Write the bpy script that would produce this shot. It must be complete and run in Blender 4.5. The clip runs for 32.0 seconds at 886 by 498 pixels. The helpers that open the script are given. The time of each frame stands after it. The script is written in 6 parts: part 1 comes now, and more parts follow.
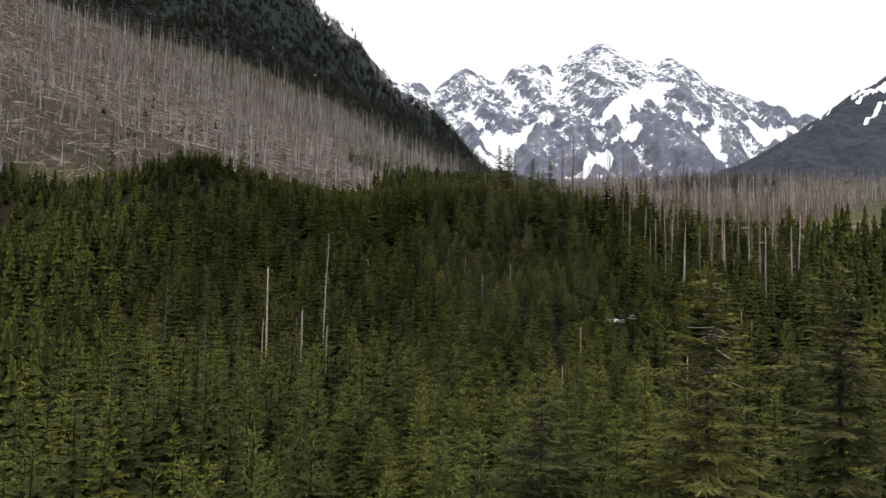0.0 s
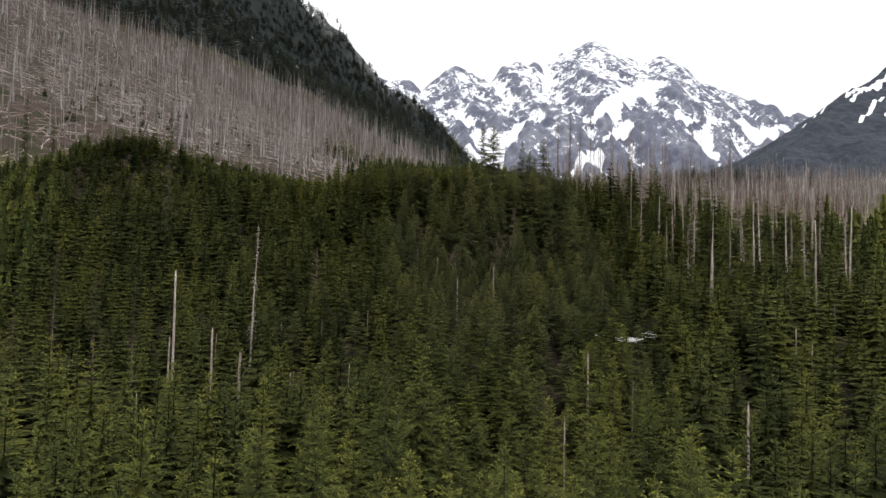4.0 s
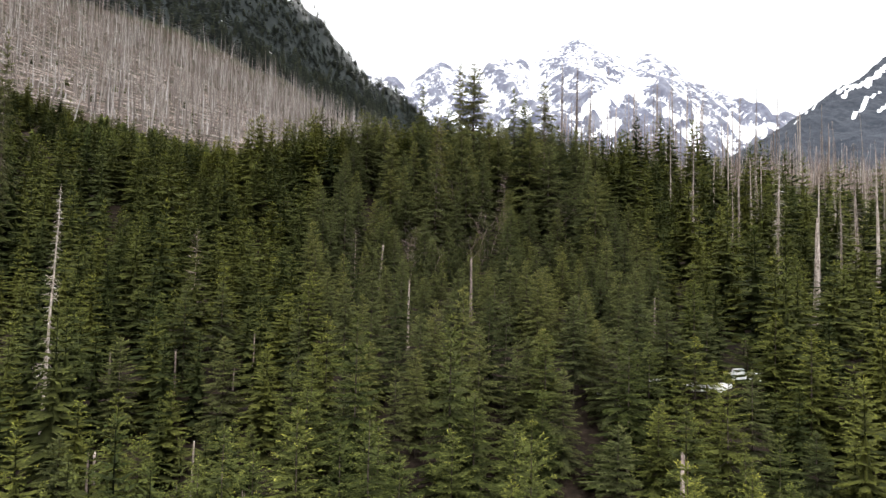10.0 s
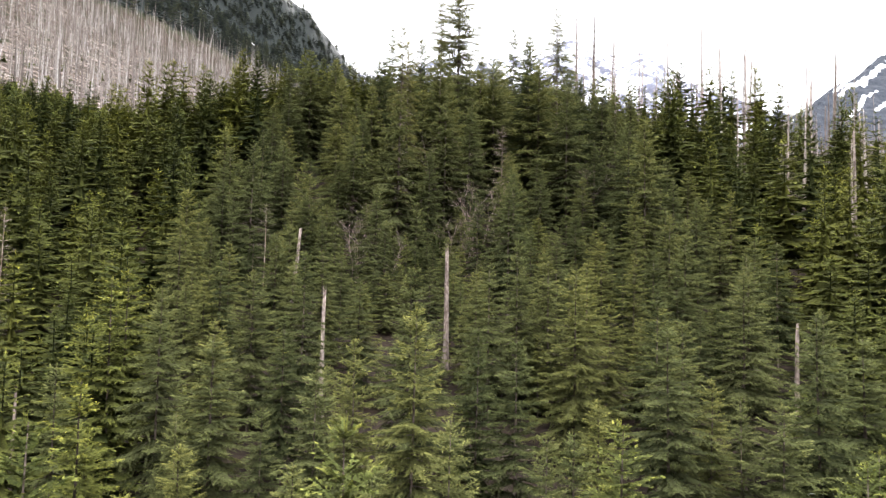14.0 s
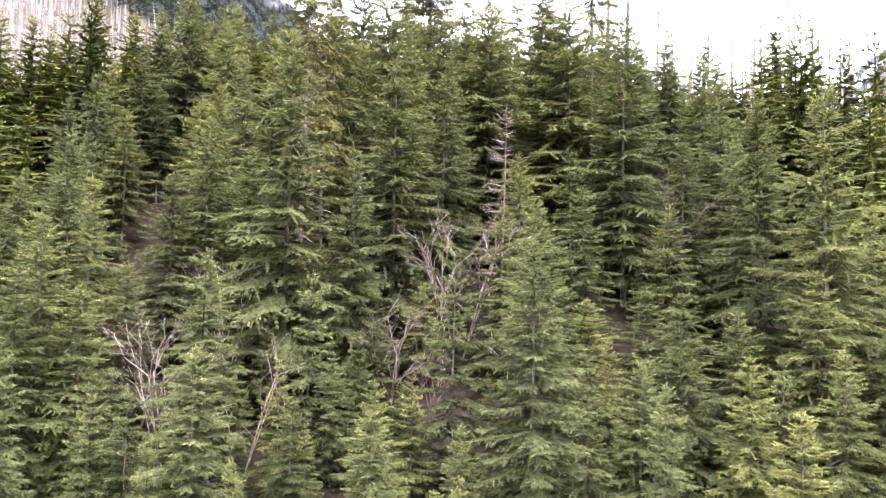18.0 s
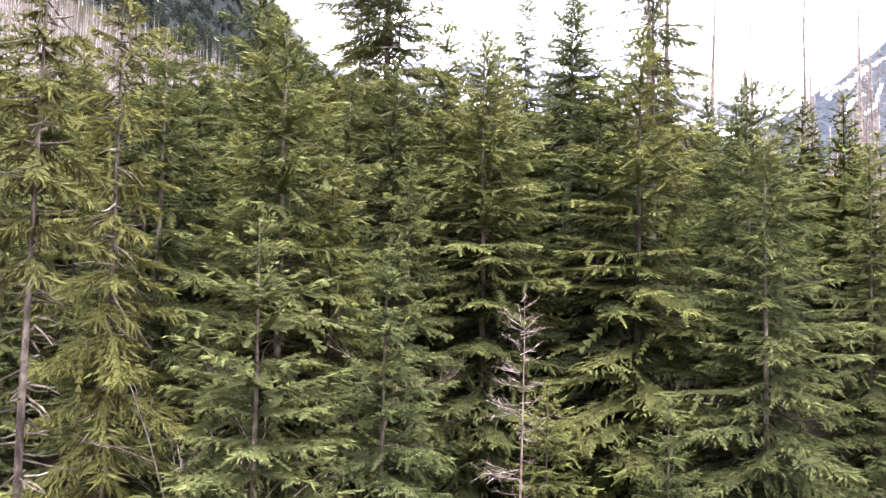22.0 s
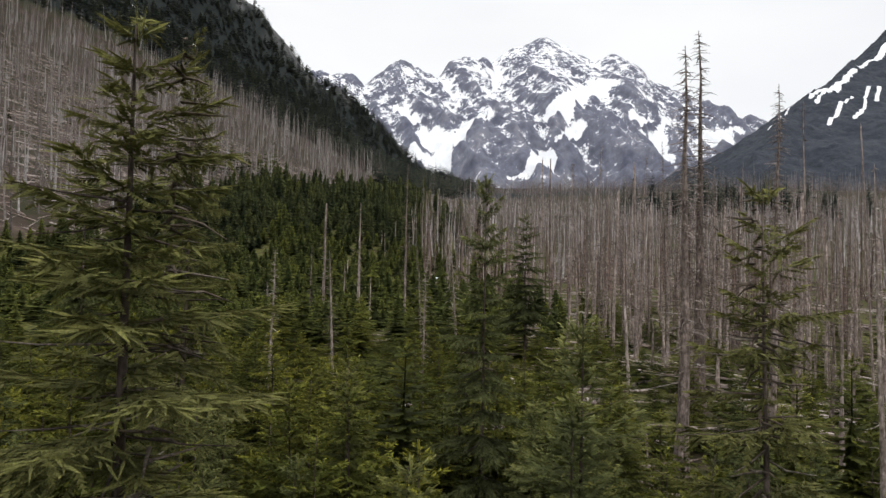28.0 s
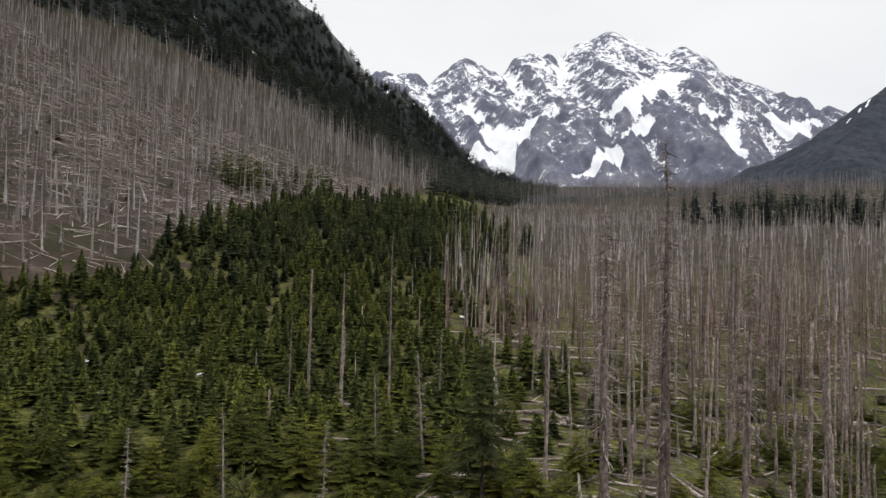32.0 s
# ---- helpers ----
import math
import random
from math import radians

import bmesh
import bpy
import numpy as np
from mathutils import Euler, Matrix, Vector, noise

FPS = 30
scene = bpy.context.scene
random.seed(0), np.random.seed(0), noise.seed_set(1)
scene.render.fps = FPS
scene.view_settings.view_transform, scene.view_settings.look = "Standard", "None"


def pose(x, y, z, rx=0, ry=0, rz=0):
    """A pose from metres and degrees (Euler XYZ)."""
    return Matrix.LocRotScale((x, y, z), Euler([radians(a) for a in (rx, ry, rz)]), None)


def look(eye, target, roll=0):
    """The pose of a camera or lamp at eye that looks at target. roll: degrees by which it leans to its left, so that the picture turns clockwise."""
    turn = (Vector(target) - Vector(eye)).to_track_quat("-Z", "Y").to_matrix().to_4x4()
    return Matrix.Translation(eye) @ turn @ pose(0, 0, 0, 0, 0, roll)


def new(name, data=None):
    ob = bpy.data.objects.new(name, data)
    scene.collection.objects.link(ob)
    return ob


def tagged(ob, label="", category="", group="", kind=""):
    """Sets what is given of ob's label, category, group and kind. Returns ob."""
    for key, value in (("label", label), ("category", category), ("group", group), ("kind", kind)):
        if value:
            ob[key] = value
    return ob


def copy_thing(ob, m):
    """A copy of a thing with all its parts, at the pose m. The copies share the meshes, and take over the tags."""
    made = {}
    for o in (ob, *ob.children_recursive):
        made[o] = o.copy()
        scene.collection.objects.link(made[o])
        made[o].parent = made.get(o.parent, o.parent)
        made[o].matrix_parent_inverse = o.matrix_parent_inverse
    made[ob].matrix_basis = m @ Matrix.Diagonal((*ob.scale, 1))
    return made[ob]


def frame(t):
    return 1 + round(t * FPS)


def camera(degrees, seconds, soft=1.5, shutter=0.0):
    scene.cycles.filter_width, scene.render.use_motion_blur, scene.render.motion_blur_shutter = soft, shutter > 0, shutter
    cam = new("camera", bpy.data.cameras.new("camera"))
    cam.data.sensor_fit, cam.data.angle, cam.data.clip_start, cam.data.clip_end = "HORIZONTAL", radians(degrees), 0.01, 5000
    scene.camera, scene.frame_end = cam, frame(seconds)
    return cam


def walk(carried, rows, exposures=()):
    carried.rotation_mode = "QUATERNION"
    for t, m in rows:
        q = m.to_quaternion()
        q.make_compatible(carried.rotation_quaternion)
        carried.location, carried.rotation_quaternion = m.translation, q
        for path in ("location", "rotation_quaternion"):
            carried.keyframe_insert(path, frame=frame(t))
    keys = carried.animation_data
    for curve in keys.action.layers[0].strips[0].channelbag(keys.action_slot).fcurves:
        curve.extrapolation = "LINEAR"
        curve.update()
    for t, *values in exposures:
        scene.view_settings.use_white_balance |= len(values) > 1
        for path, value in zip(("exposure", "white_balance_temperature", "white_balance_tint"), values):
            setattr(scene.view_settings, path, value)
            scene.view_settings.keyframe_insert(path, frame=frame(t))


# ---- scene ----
cam = camera(59.0, 32.0, soft=1.5, shutter=0.08)
# the clip's camera opens up while the wood fills its picture
EXPOSURES = [(0, 0.06, 6500, 10), (4, 0.2, 6500, 10), (8, 0.52, 6500, 10), (11.5, 1.22, 6500, 10), (13.5, 1.48, 6480, 11), (15.5, 2.25, 6350, 15), (20, 3.0, 6050, 26), (22, 2.4, 6150, 20), (23, 1.9, 6250, 15),
             (24, 1.5, 6350, 11), (25.5, 0.68, 6500, 10), (27.5, -0.05, 6500, 10), (32, -0.18, 6500, 10)]
# seconds, x, y, z, yaw, pitch; the roll stays the same
PATH = [
    (0, 0.0, -0.0, 0.0, -0.2, 3.89),
    (1, 1.54, 10.73, 0.89, -0.37, 3.89),
    (2, 2.93, 21.4, 1.64, -0.54, 3.89),
    (3, 4.13, 31.96, 2.21, -0.72, 3.89),
    (4, 5.25, 42.19, 2.65, -0.87, 3.86),
    (5, 6.36, 52.26, 3.01, -1.02, 3.83),
    (6, 7.41, 62.23, 3.36, -1.17, 3.8),
    (7, 8.32, 72.1, 3.66, -1.36, 3.8),
    (8, 9.24, 82.24, 4.0, -1.55, 3.81),
    (9, 10.15, 92.73, 4.3, -1.74, 3.82),
    (10, 11.1, 103.35, 4.65, -1.9, 3.84),
    (11, 12.08, 113.82, 4.98, -2.05, 3.86),
    (12, 13.07, 124.26, 5.39, -2.2, 3.88),
    (13, 14.12, 134.73, 5.83, -2.29, 3.88),
    (14, 15.13, 145.26, 6.34, -2.46, 3.92),
    (15, 16.13, 155.77, 6.94, -2.63, 3.95),
    (16, 17.09, 166.14, 8.51, -2.8, 3.97),
    (17, 18.07, 176.27, 11.48, -2.97, 3.97),
    (18, 19.08, 186.09, 14.46, -3.14, 3.97),
    (19, 19.94, 194.82, 17.44, -3.31, 3.97),
    (20, 20.56, 201.4, 20.39, -3.47, 3.96),
    (21, 21.03, 206.32, 23.23, -3.63, 3.94),
    (22, 21.49, 210.82, 26.08, -3.8, 3.92),
    (23, 21.9, 215.27, 29.0, -3.96, 3.9),
    (24, 22.23, 219.32, 31.91, -4.12, 3.88),
    (25, 22.51, 222.55, 34.82, -4.28, 3.85),
    (26, 23.4, 225.7, 37.99, -4.46, 3.83),
    (27, 24.66, 229.23, 41.34, -4.55, 3.82),
    (28, 26.14, 232.75, 44.19, -4.68, 3.77),
    (29, 28.01, 235.6, 46.62, -4.87, 3.67),
    (29.5, 29.11, 236.71, 47.87, -4.86, 3.62),
    (30, 30.27, 237.68, 49.12, -4.56, 3.58),
    (30.5, 31.46, 238.56, 50.35, -3.39, 3.51),
    (31, 32.73, 239.43, 51.6, -2.22, 3.47),
    (31.5, 34.13, 240.3, 52.85, -1.02, 3.44),
    (32, 35.63, 241.21, 54.08, 0.22, 3.44),
]
walk(cam, [(t, pose(x, y, z, 90 + p, -1.3, w)) for t, x, y, z, w, p in PATH], EXPOSURES)

# ---- overcast daylight ----
world = bpy.data.worlds.new("overcast_sky")
world.use_nodes = True
scene.world = world
wn, wl = world.node_tree.nodes, world.node_tree.links
wn.clear()
w_out = wn.new("ShaderNodeOutputWorld")
w_bg = wn.new("ShaderNodeBackground")
w_sky = wn.new("ShaderNodeTexSky")
w_sky.sky_type, w_sky.sun_disc = "NISHITA", False
w_sky.sun_elevation, w_sky.sun_rotation = radians(52), radians(200)
w_co = wn.new("ShaderNodeTexCoord")
w_map = wn.new("ShaderNodeMapping")
w_map.inputs["Scale"].default_value = (1.0, 1.0, 3.0)
w_noise = wn.new("ShaderNodeTexNoise")
w_noise.inputs["Scale"].default_value, w_noise.inputs["Detail"].default_value = 2.2, 5
w_ramp = wn.new("ShaderNodeValToRGB")
w_ramp.color_ramp.elements[0].position, w_ramp.color_ramp.elements[0].color = 0.28, (9.4, 9.5, 9.7, 1)
w_ramp.color_ramp.elements[1].position, w_ramp.color_ramp.elements[1].color = 0.62, (10.6, 10.7, 10.75, 1)
w_mix = wn.new("ShaderNodeMixRGB")
w_mix.inputs[0].default_value = 0.93
wl.new(w_co.outputs["Generated"], w_map.inputs["Vector"])
wl.new(w_map.outputs["Vector"], w_noise.inputs["Vector"])
wl.new(w_noise.outputs["Fac"], w_ramp.inputs["Fac"])
wl.new(w_sky.outputs["Color"], w_mix.inputs[1])
wl.new(w_ramp.outputs["Color"], w_mix.inputs[2])
w_up = wn.new("ShaderNodeSeparateXYZ")
w_rise = wn.new("ShaderNodeMapRange")
w_rise.inputs["From Min"].default_value, w_rise.inputs["From Max"].default_value = 0.36, 0.95
w_rise.inputs["To Min"].default_value, w_rise.inputs["To Max"].default_value = 1.0, 2.3
w_bright = wn.new("ShaderNodeVectorMath")
w_bright.operation = "SCALE"
wl.new(w_co.outputs["Generated"], w_up.inputs["Vector"])
wl.new(w_up.outputs["Z"], w_rise.inputs["Value"])
wl.new(w_mix.outputs["Color"], w_bright.inputs[0])
wl.new(w_rise.outputs["Result"], w_bright.inputs["Scale"])
wl.new(w_bright.outputs["Vector"], w_bg.inputs["Color"])
wl.new(w_bg.outputs["Background"], w_out.inputs["Surface"])
w_bg.inputs["Strength"].default_value = 0.105

sun = new("sun", bpy.data.lights.new("sun", "SUN"))
sun.data.energy, sun.data.angle, sun.data.color = 0.9, radians(25), (1.0, 0.97, 0.92)
sun.rotation_euler = (radians(38), 0, radians(20))


# ---- materials ----
def material(name, rough=0.9, spec=0.2):
    m = bpy.data.materials.new(name)
    m.use_nodes = True
    n = m.node_tree.nodes
    b = n["Principled BSDF"]
    b.inputs["Roughness"].default_value, b.inputs["Specular IOR Level"].default_value = rough, spec
    return m, n, m.node_tree.links, b


def noise_node(n, l, scale, detail=4, coords=None, stretch=None, rough=0.55):
    t = n.new("ShaderNodeTexNoise")
    t.inputs["Scale"].default_value, t.inputs["Detail"].default_value, t.inputs["Roughness"].default_value = scale, detail, rough
    if coords:
        if stretch:
            mp = n.new("ShaderNodeMapping")
            mp.inputs["Scale"].default_value = stretch
            l.new(coords, mp.inputs["Vector"])
            coords = mp.outputs["Vector"]
        l.new(coords, t.inputs["Vector"])
    return t.outputs["Fac"]


def ramp(n, l, source, stops):
    r = n.new("ShaderNodeValToRGB")
    e = r.color_ramp.elements
    while len(e) < len(stops):
        e.new(0.5)
    for k, (p, c) in enumerate(stops):
        e[k].position, e[k].color = p, (*c, 1) if len(c) == 3 else c
    l.new(source, r.inputs["Fac"])
    return r.outputs["Color"]


def blend(n, l, fac, a, b, mode="MIX"):
    m = n.new("ShaderNodeMixRGB")
    m.blend_type = mode
    for socket, v in zip(m.inputs, (fac, a, b)):
        if isinstance(v, (int, float)):
            socket.default_value = v
        elif isinstance(v, tuple):
            socket.default_value = (*v, 1)
        else:
            l.new(v, socket)
    return m.outputs["Color"]


def attribute(n, name):
    a = n.new("ShaderNodeAttribute")
    a.attribute_name = name
    return a.outputs["Fac"]


def calc(n, l, op, a, b=0.0, clamp=False):
    m = n.new("ShaderNodeMath")
    m.operation, m.use_clamp = op, clamp
    for socket, v in zip(m.inputs, (a, b)):
        if isinstance(v, (int, float)):
            socket.default_value = v
        else:
            l.new(v, socket)
    return m.outputs["Value"]


def bump(n, l, b, source, strength, distance):
    u = n.new("ShaderNodeBump")
    u.inputs["Strength"].default_value, u.inputs["Distance"].default_value = strength, distance
    l.new(source, u.inputs["Height"])
    l.new(u.outputs["Normal"], b.inputs["Normal"])


def place(n):
    return n.new("ShaderNodeNewGeometry").outputs["Position"]


def needle_material(name, inner, outer, fresh_lit, random_source, thinness=0.18, grain=0.45):
    m, n, l, b = material(name, 0.8, 0.04)
    tip_light = attribute(n, "tip_light")
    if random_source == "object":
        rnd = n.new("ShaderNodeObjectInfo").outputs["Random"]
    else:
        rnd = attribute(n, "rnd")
    # shoot colours, with the crown's inner shade and top light painted into the ramp
    c = ramp(n, l, tip_light, [(0.0, inner), (0.55, outer), (1.0, fresh_lit)])
    if random_source == "object":
        tint = ramp(n, l, rnd, [(0.0, (0.6, 0.65, 0.58)), (0.35, (0.9, 0.93, 0.86)), (0.7, (1.12, 1.11, 0.94)), (1.0, (1.36, 1.3, 0.95))])
    else:
        tint = ramp(n, l, rnd, [(0.0, (0.46, 0.54, 0.53)), (0.35, (0.8, 0.86, 0.82)), (0.7, (1.16, 1.18, 1.0)), (1.0, (1.5, 1.46, 1.0))])
    c = blend(n, l, 1.0, c, tint, "MULTIPLY")
    patch = ramp(n, l, noise_node(n, l, 2.5, 3, place(n)), [(0.3, (0.7, 0.7, 0.7)), (0.7, (1.25, 1.25, 1.2))])
    c = blend(n, l, 1.0, c, patch, "MULTIPLY")
    speck = ramp(n, l, noise_node(n, l, 24.0, 2, place(n)), [(0.32, (1 - grain, 1 - 0.95 * grain, 1 - grain)), (0.68, (1 + grain, 1 + 0.95 * grain, 1 + 0.9 * grain))])
    c = blend(n, l, 1.0, c, speck, "MULTIPLY")
    l.new(c, b.inputs["Base Color"])
    thin = n.new("ShaderNodeBsdfTranslucent")
    l.new(c, thin.inputs["Color"])
    both = n.new("ShaderNodeMixShader")
    both.inputs[0].default_value = thinness
    l.new(b.outputs["BSDF"], both.inputs[1])
    l.new(thin.outputs["BSDF"], both.inputs[2])
    l.new(both.outputs["Shader"], n["Material Output"].inputs["Surface"])
    return m


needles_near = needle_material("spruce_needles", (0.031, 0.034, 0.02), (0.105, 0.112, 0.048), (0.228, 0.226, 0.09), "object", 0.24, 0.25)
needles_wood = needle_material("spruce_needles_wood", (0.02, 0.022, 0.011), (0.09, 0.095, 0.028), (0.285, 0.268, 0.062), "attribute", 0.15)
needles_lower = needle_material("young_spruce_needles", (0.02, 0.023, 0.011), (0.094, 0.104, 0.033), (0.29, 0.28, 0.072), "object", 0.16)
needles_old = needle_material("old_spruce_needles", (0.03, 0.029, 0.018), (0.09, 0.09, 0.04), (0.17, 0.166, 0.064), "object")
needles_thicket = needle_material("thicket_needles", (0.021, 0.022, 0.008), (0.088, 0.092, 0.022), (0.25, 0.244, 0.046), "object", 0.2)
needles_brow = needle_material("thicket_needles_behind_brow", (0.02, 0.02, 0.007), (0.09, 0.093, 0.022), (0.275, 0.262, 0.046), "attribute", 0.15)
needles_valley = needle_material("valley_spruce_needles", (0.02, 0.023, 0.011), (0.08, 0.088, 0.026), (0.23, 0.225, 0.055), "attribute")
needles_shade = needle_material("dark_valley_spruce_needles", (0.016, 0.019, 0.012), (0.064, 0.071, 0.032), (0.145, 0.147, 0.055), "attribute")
# distance haze painted in: needle colours lightened and turned bluish
needles_hazed = needle_material("hazed_forest_needles", (0.05, 0.055, 0.055), (0.08, 0.087, 0.084), (0.112, 0.118, 0.104), "attribute")


def bark_material(name, dark, light, wear=0.5):
    m, n, l, b = material(name, 0.9, 0.15)
    pos = place(n)
    grain = noise_node(n, l, 5.0, 6, pos, (1, 1, 0.12))
    blot = noise_node(n, l, 1.1, 3, pos)
    c = ramp(n, l, grain, [(0.3, dark), (0.7, light)])
    c = blend(n, l, ramp(n, l, blot, [(0.42, (0, 0, 0)), (0.6, (wear, wear, wear))]), c, tuple(0.6 * v for v in dark))
    rnd = n.new("ShaderNodeObjectInfo").outputs["Random"]
    c = blend(n, l, 1.0, c, ramp(n, l, rnd, [(0, (0.55, 0.52, 0.5)), (0.5, (0.92, 0.9, 0.89)), (1, (1.35, 1.35, 1.35))]), "MULTIPLY")
    isl = n.new("ShaderNodeNewGeometry").outputs["Random Per Island"]
    c = blend(n, l, 1.0, c, ramp(n, l, isl, [(0, (0.4, 0.36, 0.34)), (0.5, (0.87, 0.78, 0.73)), (0.85, (1.15, 1.12, 1.1)), (1, (1.6, 1.6, 1.6))]), "MULTIPLY")
    flakes = noise_node(n, l, 7.0, 3, pos, (1, 1, 0.45), 0.65)
    c = blend(n, l, 1.0, c, ramp(n, l, flakes, [(0.36, (0.5, 0.46, 0.44)), (0.5, (0.95, 0.93, 0.92)), (0.66, (1.6, 1.6, 1.6))]), "MULTIPLY")
    l.new(c, b.inputs["Base Color"])
    bump(n, l, b, grain, 0.5, 0.03)
    return m


bark_live = bark_material("spruce_bark", (0.045, 0.037, 0.032), (0.15, 0.133, 0.122))
wood_dead = bark_material("weathered_dead_wood", (0.094, 0.073, 0.066), (0.325, 0.266, 0.248))
wood_dead_pale = bark_material("bleached_dead_wood", (0.215, 0.2, 0.185), (0.43, 0.405, 0.385), 0.3)
wood_bleached = bark_material("sun_bleached_trunks", (0.25, 0.25, 0.252), (0.56, 0.566, 0.572), 0.3)
wood_fallen = bark_material("weathered_fallen_logs", (0.14, 0.123, 0.112), (0.32, 0.288, 0.27), 0.3)
wood_strewn = bark_material("weathered_strewn_logs", (0.2, 0.18, 0.17), (0.44, 0.4, 0.38), 0.3)
wood_grey = bark_material("grey_far_trunks", (0.12, 0.111, 0.109), (0.36, 0.343, 0.34), 0.4)
wood_twig = bark_material("bare_twigs", (0.14, 0.11, 0.105), (0.30, 0.26, 0.25), 0.2)
twig_pale = bark_material("lichen_grey_twigs", (0.13, 0.118, 0.10), (0.28, 0.265, 0.235), 0.2)
wood_stub = bark_material("grey_broken_trunks", (0.135, 0.12, 0.113), (0.345, 0.312, 0.296), 0.4)


def ground_material():
    m, n, l, b = material("forest_floor", 0.95, 0.1)
    pos = place(n)
    fine = noise_node(n, l, 1.6, 6, pos)
    mid = noise_node(n, l, 0.16, 4, pos)
    broad = noise_node(n, l, 0.02, 4, pos)
    moss = ramp(n, l, fine, [(0.3, (0.025, 0.024, 0.014)), (0.5, (0.07, 0.072, 0.02)), (0.72, (0.185, 0.172, 0.05))])
    litter = ramp(n, l, fine, [(0.3, (0.022, 0.016, 0.013)), (0.55, (0.05, 0.036, 0.028)), (0.75, (0.10, 0.078, 0.06))])
    patchy = noise_node(n, l, 0.11, 7, pos, None, 0.7)
    clear = ramp(n, l, patchy, [(0.3, (0.014, 0.017, 0.008)), (0.42, (0.026, 0.027, 0.012)), (0.52, (0.044, 0.031, 0.025)), (0.7, (0.09, 0.064, 0.053))])
    rock = ramp(n, l, noise_node(n, l, 0.09, 8, pos), [(0.35, (0.06, 0.06, 0.06)), (0.55, (0.15, 0.15, 0.145)), (0.75, (0.28, 0.28, 0.27))])
    heath = ramp(n, l, noise_node(n, l, 0.05, 8, pos), [(0.3, (0.013, 0.016, 0.016)), (0.6, (0.021, 0.025, 0.024)), (0.8, (0.034, 0.038, 0.036))])
    c = blend(n, l, ramp(n, l, mid, [(0.5, (0, 0, 0)), (0.64, (1, 1, 1))]), moss, litter)
    # needle litter, made darker to hold the shade inside the wood
    shaded_needle_litter = ramp(n, l, fine, [(0.3, (0.012, 0.009, 0.007)), (0.55, (0.026, 0.018, 0.013)), (0.78, (0.05, 0.037, 0.027))])
    c = blend(n, l, attribute(n, "shaded_floor"), c, shaded_needle_litter)
    c = blend(n, l, attribute(n, "cleared"), c, clear)
    c = blend(n, l, attribute(n, "heath"), c, heath)
    c = blend(n, l, attribute(n, "rock"), c, rock)
    c = blend(n, l, 0.35, c, ramp(n, l, broad, [(0.3, (0.6, 0.6, 0.6)), (0.7, (1, 1, 1))]), "MULTIPLY")
    tilted = n.new("ShaderNodeMapping")
    tilted.inputs["Rotation"].default_value = (0, 0, radians(-25))
    l.new(pos, tilted.inputs["Vector"])
    veins = noise_node(n, l, 0.012, 6, tilted.outputs["Vector"], (1.0, 0.22, 0.6), 0.6)
    lying_snow = calc(n, l, "ADD", attribute(n, "snow"), calc(n, l, "MULTIPLY", calc(n, l, "SUBTRACT", veins, 0.5), 2.4))
    c = blend(n, l, ramp(n, l, lying_snow, [(0.66, (0, 0, 0)), (0.72, (1, 1, 1))]), c, (0.8, 0.82, 0.85))
    l.new(c, b.inputs["Base Color"])
    bump(n, l, b, fine, 0.8, 0.15)
    return m


def mountain_material():
    m, n, l, b = material("snowy_rock", 0.9, 0.15)
    pos = place(n)
    band = noise_node(n, l, 0.012, 9, pos, (1, 1, 0.8), 0.62)
    fine = noise_node(n, l, 0.035, 8, pos, (1, 1, 0.55), 0.65)
    rock = ramp(n, l, band, [(0.3, (0.085, 0.09, 0.125)), (0.5, (0.14, 0.145, 0.185)), (0.72, (0.225, 0.225, 0.255))])
    rock = blend(n, l, 0.5, rock, ramp(n, l, fine, [(0.35, (0.5, 0.5, 0.5)), (0.65, (1.2, 1.2, 1.2))]), "MULTIPLY")
    s = calc(n, l, "ADD", attribute(n, "snow"), calc(n, l, "MULTIPLY", calc(n, l, "SUBTRACT", fine, 0.5), 2.7))
    s = calc(n, l, "ADD", s, calc(n, l, "MULTIPLY", calc(n, l, "SUBTRACT", band, 0.5), 1.5))
    tiny = noise_node(n, l, 0.11, 6, pos, (1, 1, 0.6), 0.7)
    s = calc(n, l, "ADD", s, calc(n, l, "MULTIPLY", calc(n, l, "SUBTRACT", tiny, 0.5), 2.1))
    c = blend(n, l, ramp(n, l, s, [(0.5, (0, 0, 0)), (0.6, (1, 1, 1))]), rock, (0.72, 0.73, 0.75))
    l.new(c, b.inputs["Base Color"])
    bump(n, l, b, band, 1.0, 12.0)
    return m


def snow_material():
    m, n, l, b = material("old_snow", 0.7, 0.3)
    pos = place(n)
    g = noise_node(n, l, 3.0, 5, pos)
    l.new(ramp(n, l, g, [(0.3, (0.55, 0.54, 0.52)), (0.6, (0.82, 0.82, 0.83))]), b.inputs["Base Color"])
    bump(n, l, b, g, 0.6, 0.1)
    return m


